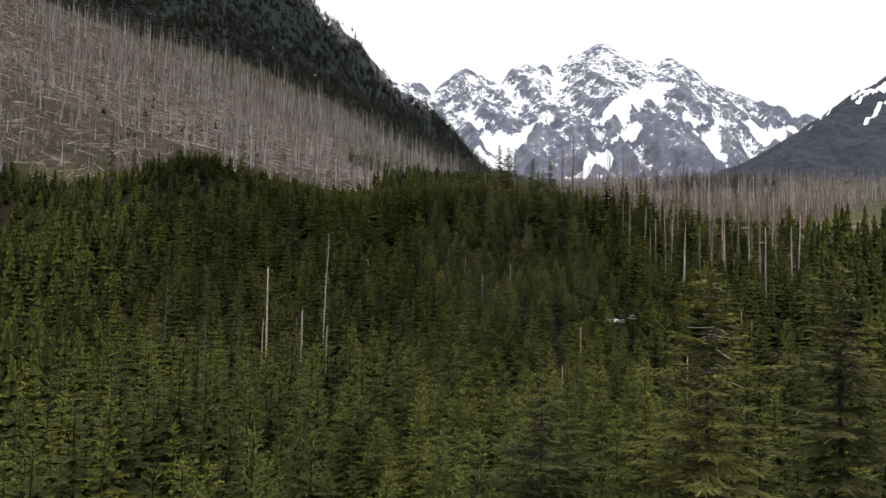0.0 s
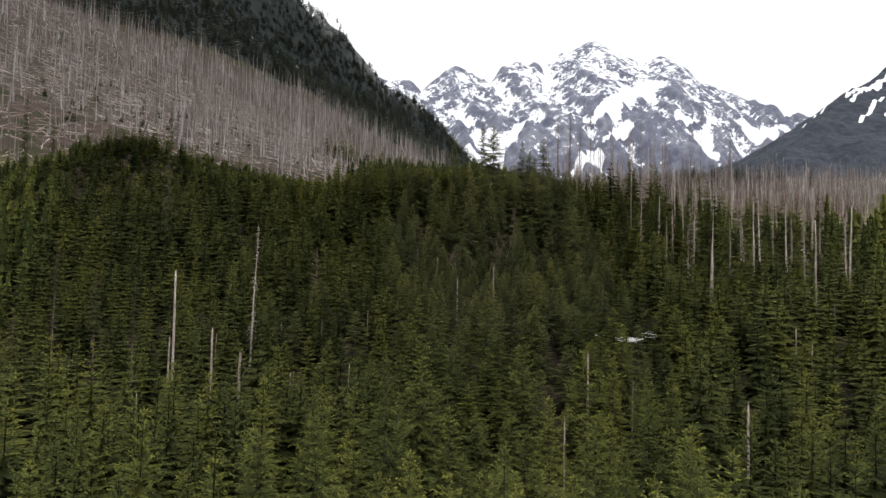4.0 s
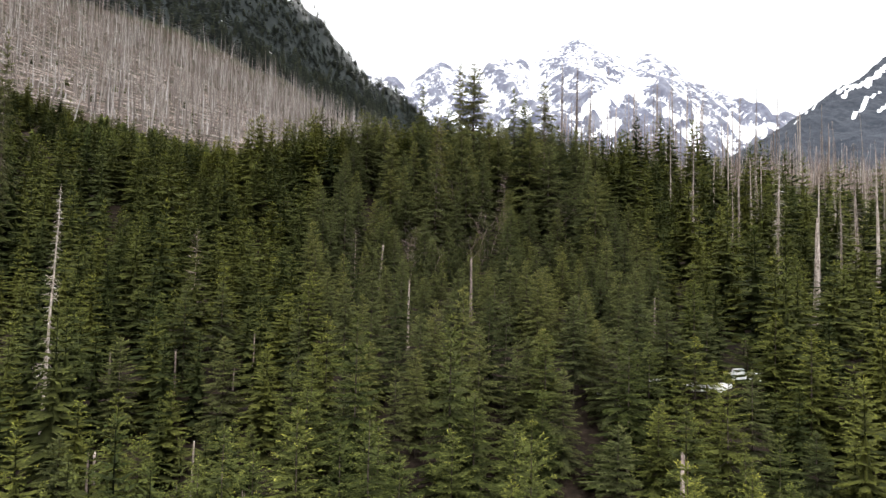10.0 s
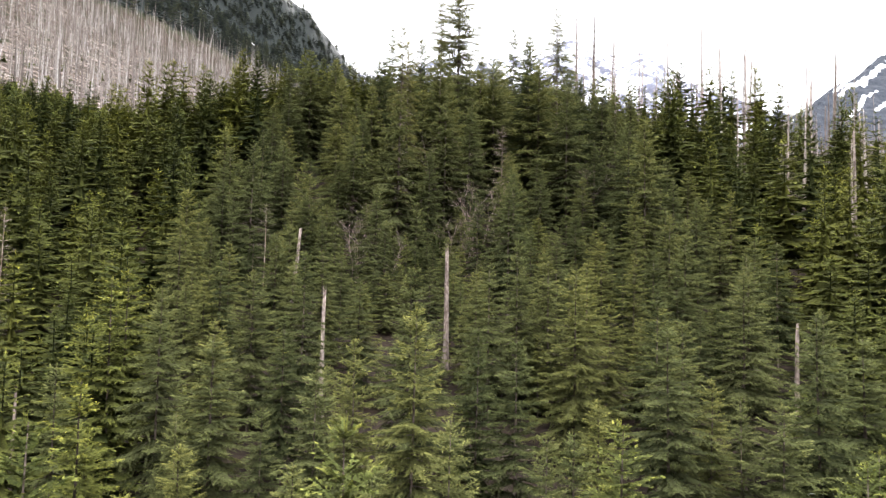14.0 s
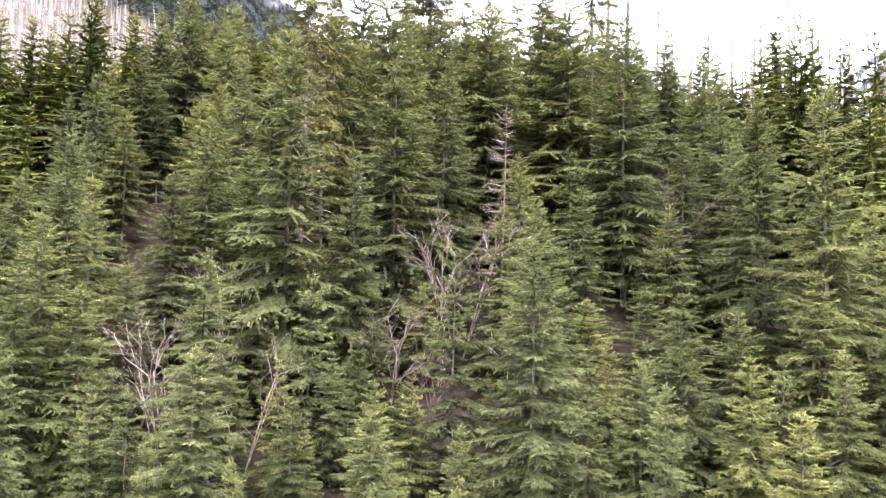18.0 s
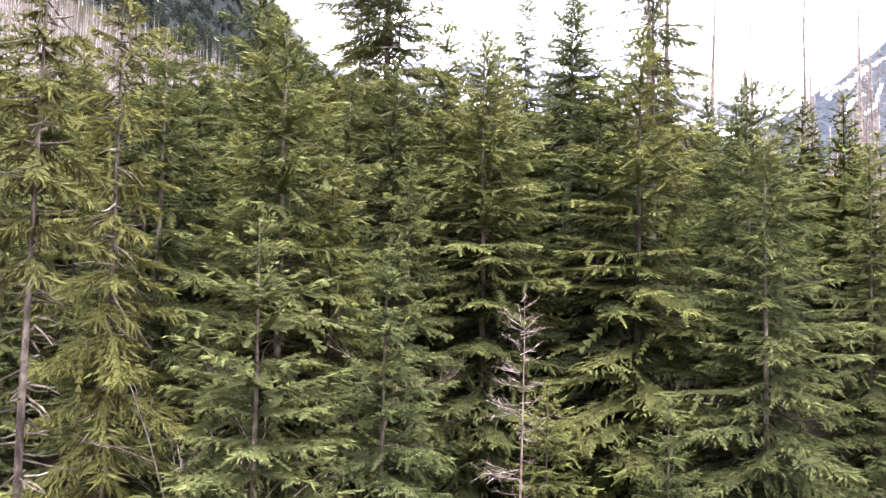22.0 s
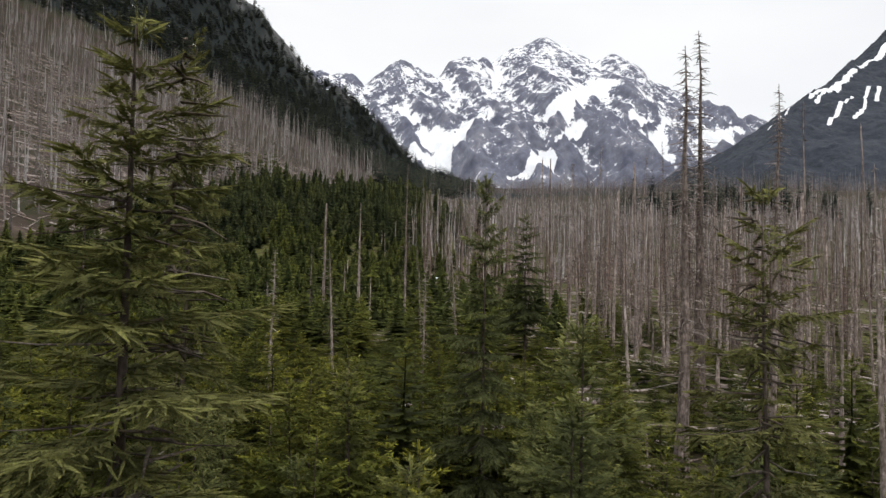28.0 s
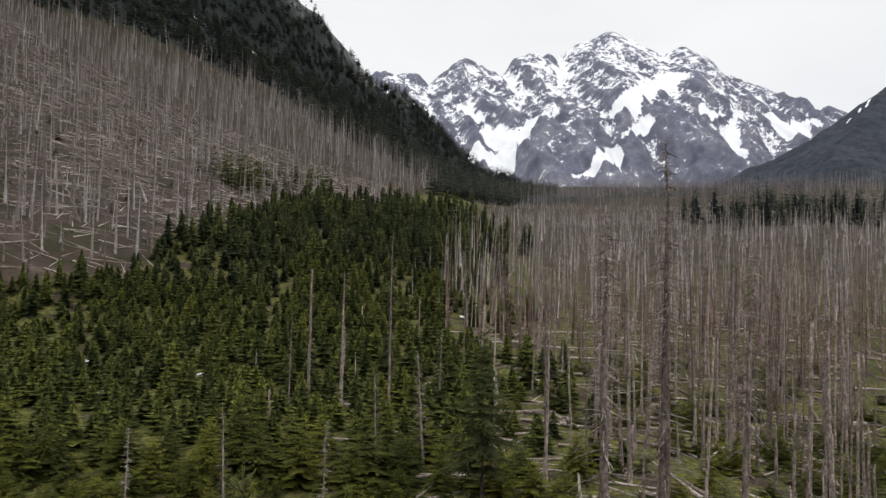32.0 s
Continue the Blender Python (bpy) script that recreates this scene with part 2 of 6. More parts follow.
def dark_slope_material():
    m, n, l, b = material("dark_mountain_slope", 0.95, 0.1)
    pos = place(n)
    broad = noise_node(n, l, 0.01, 6, pos)
    fine = noise_node(n, l, 0.06, 8, pos, None, 0.65)
    # slope tones carry a blue cast for the haze of distance
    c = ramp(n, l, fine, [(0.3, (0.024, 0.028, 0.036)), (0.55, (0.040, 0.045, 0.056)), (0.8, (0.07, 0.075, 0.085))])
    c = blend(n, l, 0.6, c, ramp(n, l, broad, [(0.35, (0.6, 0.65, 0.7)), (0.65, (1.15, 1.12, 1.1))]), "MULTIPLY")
    s = calc(n, l, "ADD", attribute(n, "snow"), calc(n, l, "MULTIPLY", calc(n, l, "SUBTRACT", fine, 0.5), 1.3))
    c = blend(n, l, ramp(n, l, s, [(0.52, (0, 0, 0)), (0.68, (1, 1, 1))]), c, (0.78, 0.79, 0.81))
    l.new(c, b.inputs["Base Color"])
    bump(n, l, b, fine, 1.0, 6.0)
    return m


dark_slope_mat = dark_slope_material()
floor_mat, range_mat, snow_mat = ground_material(), mountain_material(), snow_material()

# ---- the lie of the land ----
PROFILE_Y = [-900, 60, 120, 149, 165, 183, 207, 222, 237, 250, 262, 277, 300, 340, 420, 500, 940, 1700, 3000]
PROFILE_Z = [-30, -25, -24, -18.5, -11, -3, 4, 9, 17, 25, 32, 37, 39, 41, 48.5, 62.5, 136, 244, 430]
CREST_TAU = [-1500, -500, -200, 0, 70, 110, 146, 220, 270, 320, 410, 480, 710, 1100, 1800]
CREST_Z = [1150, 660, 550, 490, 468, 435, 386, 352, 320, 292, 282, 266, 185, 120, 60]


def smoothstep(a, b, v):
    t = np.clip((v - a) / (b - a), 0, 1)
    return t * t * (3 - 2 * t)


def wave(x, y, size, seed):
    """Smooth value noise from -1 to 1."""
    x, y = np.asarray(x, float) / size + seed * 17.3, np.asarray(y, float) / size - seed * 9.1
    ix, iy = np.floor(x), np.floor(y)
    fx, fy = x - ix, y - iy
    fx, fy = fx * fx * (3 - 2 * fx), fy * fy * (3 - 2 * fy)

    def corner(a, b):
        v = np.sin(a * 127.1 + b * 311.7 + seed * 74.7) * 43758.5453
        return (v - np.floor(v)) * 2 - 1

    low = corner(ix, iy) * (1 - fx) + corner(ix + 1, iy) * fx
    high = corner(ix, iy + 1) * (1 - fx) + corner(ix + 1, iy + 1) * fx
    return low * (1 - fy) + high * fy


def fractal(x, y, size, seed, octaves=4, sharp=False):
    total, gain = 0, 1.0
    for k in range(octaves):
        n = wave(x, y, size / 2 ** k, seed + k)
        total = total + gain * ((1 - 2 * np.abs(n)) if sharp else n)
        gain *= 0.5
    return total


def flank(x, y):
    """Along and across the crest of the steep mountain beside the valley."""
    dx, dy = x + 206, y - 1250
    return dx * 0.711 + dy * 0.703, dx * 0.703 - dy * 0.711


def far_side(x, y):
    """The far mountain on the other side of the valley."""
    ex, ey = x - 1068, y - 2150
    along, across = ex * 0.6 + ey * 0.8, ex * 0.8 - ey * 0.6
    top = np.interp(along, [-1500, -700, -300, 0, 600, 1160, 2000, 3100], [60, 200, 390, 524, 740, 935, 1225, 1500])
    k = np.interp(across / 900, [-1.4, -1, 0, 0.6, 2], [-0.2, 0.12, 1, 0.75, 0.2])
    k = k + (1.3 * np.clip(across, 0, 900) / 900) * smoothstep(1500, 2300, along)
    z = 60 + (top - 60) * k + (18 * fractal(x, y, 240, 21, 5, True) + 9 * fractal(x, y, 60, 26, 3)) * np.clip(k, 0, 1)
    return z - 500 * smoothstep(1300, 700, y)


def height(x, y):
    x, y = np.asarray(x, float), np.asarray(y, float)
    low = 20 * smoothstep(9, -14, x) + 0.32 * np.maximum(0, -14 - x)
    high = 0.3 * np.maximum(0, -5 - x)
    k = smoothstep(212, 262, y)
    u = y - (low * (1 - k) + high * k) * smoothstep(420, 300, y) - 0.05 * np.maximum(0, x - 25)
    z = np.interp(u, PROFILE_Y, PROFILE_Z)
    z = z - 7 * smoothstep(45, 90, x) * smoothstep(215, 265, y) * smoothstep(420, 300, y)
    z = z + 0.6 * fractal(x, y, 40, 3, 3) + 14 * np.exp(-((x + 97) / 38) ** 2 - ((y - 298) / 42) ** 2) - 4.5 * np.exp(-((x + 30) / 20) ** 2 - ((y - 278) / 28) ** 2)
    z = z + 0.06 * np.clip(x - 90, 0, 400) * smoothstep(320, 560, y) + 5 * fractal(x, y, 130, 15, 3) * smoothstep(420, 800, y)
    tau, s = flank(x, y)
    top = np.interp(tau, CREST_TAU, CREST_Z)
    w = 690 + 0.15 * np.maximum(0, -tau)
    k = np.interp(s / w, [-0.9, 0, 0.12, 0.3, 0.52, 0.68, 0.8, 0.9, 1.05, 1.25, 2.2], [0.1, 1, 0.63, 0.36, 0.19, 0.09, 0.025, -0.02, -0.12, -0.3, -1.2])
    rough = np.clip(k, 0, 1) * (26 * fractal(tau, s, 260, 11, 4, True) + 10 * fractal(x, y, 60, 5, 3)) * smoothstep(0.1, 0.6, k)
    m = 75 + (top - 75) * k + rough
    m = m - 0.3 * np.maximum(0, 400 - y)
    m2 = far_side(x, y) - 45
    e = 14.0
    hi = np.maximum(np.maximum(z, m), m2)
    return hi + e * np.log(np.exp((z - hi) / e) + np.exp((m - hi) / e) + np.exp((m2 - hi) / e)) * smoothstep(330, 480, y) * 0.8

# ---- mesh helpers ----
rng = np.random.default_rng(7)


def mesh_from(name, verts, faces, mat, smooth=False, **values):
    """A mesh from arrays: faces are all triangles or all quads; values are floats per vertex."""
    me = bpy.data.meshes.new(name)
    verts, faces = np.asarray(verts, np.float32), np.asarray(faces, np.int32)
    k = faces.shape[1]
    me.vertices.add(len(verts))
    me.vertices.foreach_set("co", verts.ravel())
    me.loops.add(faces.size)
    me.loops.foreach_set("vertex_index", faces.ravel())
    me.polygons.add(len(faces))
    me.polygons.foreach_set("loop_start", np.arange(0, faces.size, k, dtype=np.int32))
    me.update(calc_edges=True)
    for key, v in values.items():
        me.attributes.new(key, "FLOAT", "POINT").data.foreach_set("value", np.asarray(v, np.float32))
    if smooth:
        me.polygons.foreach_set("use_smooth", np.ones(len(faces), bool))
    me.materials.append(mat)
    return me


def joined(parts):
    """Joins (verts, faces, tip) triples into one."""
    vs, fs, ts, k = [], [], [], 0
    for v, f, t in parts:
        vs.append(v), fs.append(f + k), ts.append(t)
        k += len(v)
    return np.concatenate(vs), np.concatenate(fs), np.concatenate(ts)


def spread(base, spots):
    """Copies of the shape base = (verts, faces, tip) at spots: rows of x, y, z, turn, width scale, height scale, lean x, lean y."""
    v, f, t = base
    n = len(spots)
    c, s = np.cos(spots[:, 3])[:, None], np.sin(spots[:, 3])[:, None]
    w, h = spots[:, 4][:, None], spots[:, 5][:, None]
    z = v[None, :, 2] * h
    x = (v[None, :, 0] * c - v[None, :, 1] * s) * w + spots[:, 6][:, None] * z + spots[:, 0][:, None]
    y = (v[None, :, 0] * s + v[None, :, 1] * c) * w + spots[:, 7][:, None] * z + spots[:, 1][:, None]
    z = z + spots[:, 2][:, None]
    verts = np.stack([x, y, z], -1).reshape(-1, 3)
    faces = (f[None] + (np.arange(n) * len(v))[:, None, None]).reshape(-1, f.shape[1])
    return verts, faces, np.tile(t, n)


def tube(points, radii, sides=6, closed=True):
    """A tapered tube along points, in triangles."""
    points, radii = np.asarray(points, float), np.asarray(radii, float)
    way = np.gradient(points, axis=0)
    way /= np.linalg.norm(way, axis=1, keepdims=True) + 1e-9
    ref = np.where(np.abs(way[:, 2:3]) > 0.9, [[1.0, 0, 0]], [[0, 0, 1.0]])
    a = np.cross(way, ref)
    a /= np.linalg.norm(a, axis=1, keepdims=True) + 1e-9
    b = np.cross(way, a)
    ang = np.arange(sides) * 2 * np.pi / sides
    v = points[:, None] + radii[:, None, None] * (a[:, None] * np.cos(ang)[None, :, None] + b[:, None] * np.sin(ang)[None, :, None])
    v = v.reshape(-1, 3)
    i, j = np.meshgrid(np.arange(len(points) - 1), np.arange(sides), indexing="ij")
    p, q = i * sides + j, i * sides + (j + 1) % sides
    f = np.concatenate([np.stack([p, q, q + sides], -1).reshape(-1, 3), np.stack([p, q + sides, p + sides], -1).reshape(-1, 3)])
    if closed:
        v = np.concatenate([v, points[-1:] + way[-1:] * radii[-1]])
        top = (len(points) - 1) * sides
        f = np.concatenate([f, [[top + k, top + (k + 1) % sides, len(v) - 1] for k in range(sides)]])
    return v, f, np.zeros(len(v))


def blades(base, way, length, width, up, tip0, tip1, fold=0.25):
    """Needle sprays: folded lozenges from base along way."""
    side = np.cross(way, up)
    side /= np.linalg.norm(side, axis=1, keepdims=True) + 1e-9
    nrm = np.cross(side, way)
    l, w = length[:, None], width[:, None]
    mid = base + way * l * 0.42
    v = np.stack([base, mid + side * w - nrm * w * fold, base + way * l, mid - side * w - nrm * w * fold], 1).reshape(-1, 3)
    k = np.arange(len(base)) * 4
    f = np.concatenate([np.stack([k, k + 1, k + 2], -1), np.stack([k, k + 2, k + 3], -1)])
    t = np.stack([tip0, (tip0 + tip1) / 2, tip1, (tip0 + tip1) / 2], 1).ravel()
    return v, f, t


def unit(v):
    return v / (np.linalg.norm(v, axis=1, keepdims=True) + 1e-9)


def spruce_crown(seed, tall, reach, bottom, whorls, per_whorl, sprays, fans, droop=0.25, ragged=0.25, width=0.13, gap=0.0, hang=0.12, simple=False):
    """The branches of a spruce: whorls of boughs that carry sprays of needles. bottom: where the crown begins, as a part of the height."""
    r = np.random.default_rng(seed)
    rel = (np.arange(whorls) + r.uniform(-0.25, 0.25, whorls)) / whorls
    rel = np.clip(rel, 0, 1) ** 0.92
    size = reach * (0.05 + 0.95 * (1 - rel) ** 0.9) * np.where(rel < 0.12, 0.8 + rel * 1.6, 1)
    n = whorls * per_whorl
    lv = np.repeat(np.arange(whorls), per_whorl)
    az = r.uniform(0, 2 * np.pi, whorls)[lv] + np.tile(np.arange(per_whorl), whorls) * 2 * np.pi / per_whorl + r.normal(0, 0.25, n)
    span = size[lv] * np.clip(r.normal(1, ragged, n), 0.35, 1.5)
    keep = r.uniform(0, 1, n) > gap
    lv, az, span = lv[keep], az[keep], span[keep]
    n = len(lv)
    lift = np.interp(rel[lv], [0, 0.5, 0.85, 1], [-droop, -droop * 0.35, 0.35, 1.1]) + r.normal(0, 0.1, n)
    root = np.zeros((n, 3))
    root[:, 2] = tall * (bottom + (0.985 - bottom) * rel[lv]) + r.normal(0, 0.12, n)
    out = np.stack([np.cos(az), np.sin(az), np.zeros(n)], 1)
    z = np.array([[0, 0, 1.0]])
    flat = z + np.zeros((n, 3))

    def on(k, s):
        sag = lift[k] * s - droop * 0.9 * np.sin(s * np.pi) * 0.35 + 0.12 * s ** 3
        return root[k] + out[k] * (span[k] * s)[:, None] + z * (span[k] * sag)[:, None]

    whole = np.arange(n)
    if simple:
        b0, b1 = on(whole, np.full(n, 0.0)), on(whole, np.full(n, 1.0))
        # colour brightens with height to stand for light on the crown
        return blades(b0, unit(b1 - b0), np.linalg.norm(b1 - b0, axis=1), 0.12 + width * span, flat, 0.3 * rel[lv], 0.6 + 0.4 * rel[lv], 0.45)
    parts = []
    if sprays:
        k = np.repeat(whole, sprays)
        m = n * sprays
        s = np.clip(np.tile((np.arange(sprays) + 0.6) / sprays, n) * 0.95 + r.uniform(-0.04, 0.04, m), 0.1, 1)
        hand = np.tile(np.where(np.arange(sprays) % 2 == 0, 1.0, -1.0), n)
        at = on(k, s)
        ahead = unit(on(k, np.minimum(s + 0.12, 1.15)) - at)
        across = unit(np.cross(ahead, z))
        turn = r.normal(0.95, 0.2, m) * (1.1 - 0.55 * s)
        way = unit(ahead * np.cos(turn)[:, None] + across * (np.sin(turn) * hand)[:, None] - z * (hang * r.uniform(0.3, 1.8, m))[:, None])
        length = (0.12 + 0.32 * span[k]) * (1.15 - 0.7 * s) * r.uniform(0.7, 1.3, m)
        tilt = unit(z + 0.3 * r.normal(0, 1, (m, 3)))
        # painted shade: darker by the trunk and low in the crown
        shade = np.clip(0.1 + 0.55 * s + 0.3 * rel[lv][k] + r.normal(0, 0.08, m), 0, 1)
        side = np.cross(way, tilt)
        for q in range(fans):
            if fans == 1:
                parts.append(blades(at, way, length, length * width * r.uniform(0.8, 1.3, m), tilt, shade * 0.75, np.clip(shade + 0.2, 0, 1)))
                continue
            a = (0.55, -0.55, 0.0, 0.5, -0.5)[q % 5] + r.normal(0, 0.12, m)
            start = (0.05, 0.28, 0.5, 0.55, 0.6)[q % 5]
            w2 = unit(way * np.cos(a)[:, None] + side * np.sin(a)[:, None] - z * 0.06 * q)
            ln = length * (0.5 if q % 5 != 2 else 0.62)
            t0 = np.clip(shade + 0.15 * start - 0.1, 0, 1)
            parts.append(blades(at + way * (length * start)[:, None], w2, ln, ln * width * r.uniform(0.7, 1.4, m), tilt, t0, np.clip(t0 + 0.25, 0, 1)))
    # the boughs themselves, with a leading spray
    b0, b1 = on(whole, np.full(n, 0.0)), on(whole, np.full(n, 0.62))
    e0, e1 = on(whole, np.full(n, 0.5)), on(whole, np.full(n, 1.12))
    wide = width * 0.5 if fans > 1 else width
    parts.append(blades(b0, unit(b1 - b0), np.linalg.norm(b1 - b0, axis=1), 0.03 + wide * span * 0.6, flat, np.zeros(n), 0.4 + 0.3 * rel[lv]))
    parts.append(blades(e0, unit(e1 - e0), np.linalg.norm(e1 - e0, axis=1), 0.03 + wide * span * 0.6, flat, 0.4 + 0.3 * rel[lv], np.ones(n)))
    # the leading shoot
    m = 5
    a = np.arange(m) * 2 * np.pi / m
    up = unit(np.stack([0.16 * np.cos(a), 0.16 * np.sin(a), np.ones(m)], 1))
    parts.append(blades(np.tile([[0, 0, tall * 0.955]], (m, 1)), up, np.full(m, tall * 0.05), np.full(m, 0.035), np.stack([-np.sin(a), np.cos(a), 0 * a], 1), np.full(m, 0.6), np.ones(m)))
    return joined(parts)


def fronds(base, way, length, half, up, nodes, sag, tip0, tip1, hang=0.4):
    """Feathered twigs: a spine with short pointed sprays on both sides."""
    n = len(base)
    z = np.array([0, 0, 1.0])
    s = np.linspace(0, 1, nodes + 1)
    spine = base[:, None] + way[:, None] * (length[:, None] * s)[..., None] - z * (sag[:, None] * length[:, None] * s ** 2)[..., None]
    side = unit(np.cross(way, up))[:, None]
    w = half[:, None] * np.interp(s[:-1], [0, 0.2, 0.6, 1], [0.5, 1.0, 0.9, 0.35])[None]
    lead = way[:, None] * (w * 0.9)[..., None] + way[:, None] * (length[:, None, None] / nodes * 0.5)
    drop = z * (w * hang)[..., None]
    left = spine[:, :-1] + lead + side * w[..., None] - drop
    right = spine[:, :-1] + lead - side * w[..., None] - drop
    end = spine[:, -1:] + way[:, None] * (half * 0.8)[:, None, None]
    v = np.concatenate([spine, left, right, end], 1)
    m = v.shape[1]
    j = np.arange(nodes)
    f = np.concatenate([np.stack([j, j + 1, nodes + 1 + j], 1), np.stack([j + 1, j, 2 * nodes + 1 + j], 1)])
    f = (f[None] + (np.arange(n) * m)[:, None, None]).reshape(-1, 3)
    grow = tip0[:, None] + (tip1 - tip0)[:, None] * s[None]
    t = np.concatenate([grow * 0.7, grow[:, :-1] + 0.12, grow[:, :-1] + 0.12, grow[:, -1:] + 0.2], 1)
    return v.reshape(-1, 3), f, np.clip(t, 0, 1).ravel()


def plates(root, way, span, half, up_r, seed, cells=4):
    """The closed upper side of each bough: a drooping, roof-shaped blade with a ragged rim."""
    r = np.random.default_rng(seed)
    n = len(root)
    z = np.array([0, 0, 1.0])
    s = np.linspace(0, 1, cells + 1)
    spine = root[:, None] + way[:, None] * (span[:, None] * s)[..., None] - z * ((0.10 * (1 - up_r) * span)[:, None] * s ** 2)[..., None]
    side = unit(np.cross(way, np.zeros((n, 3)) + z))[:, None]
    t = (s[:-1] + s[1:]) / 2 + 0.1
    w = half[:, None] * np.interp(t, [0, 0.2, 0.5, 0.85, 1.1], [0.45, 0.85, 1.0, 0.55, 0.15])[None]
    mid = root[:, None] + way[:, None] * (span[:, None] * t)[..., None] - z * ((0.10 * (1 - up_r) * span)[:, None] * t ** 2)[..., None]
    rims = []
    for hand in (1, -1):
        v = w * r.uniform(0.6, 1.25, w.shape)
        rims.append(mid + side * (hand * v)[..., None] - z * (v * r.uniform(0.25, 0.7, w.shape))[..., None] + way[:, None] * (v * 0.35)[..., None])
    v = np.concatenate([spine, rims[0], rims[1]], 1)
    j = np.arange(cells)
    f = [np.stack([j, j + 1, cells + 1 + j], 1), np.stack([j + 1, j, 2 * cells + 1 + j], 1)]
    j = j[:-1]
    f += [np.stack([j + 1, cells + 2 + j, cells + 1 + j], 1), np.stack([j + 1, 2 * cells + 1 + j, 2 * cells + 2 + j], 1)]
    f = np.concatenate(f)
    f = (f[None] + (np.arange(n) * v.shape[1])[:, None, None]).reshape(-1, 3)
    # painted light: blades brighten outwards and towards the treetop
    base = (0.3 * up_r ** 1.5)[:, None]
    t = np.concatenate([base + 0.36 * s[None] ** 2, base + 0.28 * t[None], base + 0.28 * t[None]], 1)
    return v.reshape(-1, 3), f, np.clip(t + r.normal(0, 0.05, t.shape), 0, 1).ravel()


def spray_cloud(root, way, span, half, up_r, count, length, width, seed):
    """Many small pointed shoots that clothe each bough and hang from its sides."""
    r = np.random.default_rng(seed)
    weight = span ** 1.6 + 0.02
    k = r.choice(len(root), len(root) * count, p=weight / weight.sum())
    m = len(k)
    z = np.zeros((m, 3)) + [0, 0, 1.0]
    s = r.beta(1.7, 1.15, m)
    u = np.clip(r.normal(0, 0.55, m), -1.2, 1.2)
    reach = half[k] * np.interp(s, [0, 0.25, 0.6, 0.9, 1.0], [0.35, 0.9, 1.0, 0.6, 0.25])
    side = unit(np.cross(way[k], z))
    sag = 0.10 * (1 - up_r[k]) * span[k] * s ** 2 + np.abs(u) * reach * 0.35 - 0.03
    at = root[k] + way[k] * (span[k] * s)[:, None] + side * (u * reach)[:, None] - z * sag[:, None]
    hang = np.where(r.uniform(0, 1, m) < 0.38, r.uniform(0.5, 1.8, m), r.uniform(-0.25, 0.4, m)) * (1.05 - 0.8 * up_r[k])
    d = unit(way[k] * r.uniform(0.4, 1.2, m)[:, None] + side * (u + r.normal(0, 0.4, m))[:, None] - z * hang[:, None])
    ln = length * r.uniform(0.6, 1.5, m) * (0.45 + 0.55 * (1 - up_r[k]))
    e = unit(np.cross(d, unit(z + 0.6 * r.normal(0, 1, (m, 3))))) * (width * r.uniform(0.7, 1.3, m))[:, None]
    v = np.stack([at - e + d * (0.2 * ln)[:, None], at - d * (0.15 * ln)[:, None], at + e + d * (0.2 * ln)[:, None], at + d * ln[:, None]], 1).reshape(-1, 3)
    q = np.arange(m) * 4
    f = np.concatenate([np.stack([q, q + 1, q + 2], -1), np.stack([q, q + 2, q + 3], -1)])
    # hanging and low shoots are coloured darker, as if shaded; top ones lighter
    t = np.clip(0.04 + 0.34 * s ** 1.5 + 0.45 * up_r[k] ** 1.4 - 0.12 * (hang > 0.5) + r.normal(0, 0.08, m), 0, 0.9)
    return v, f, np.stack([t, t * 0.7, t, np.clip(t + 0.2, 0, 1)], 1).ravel()


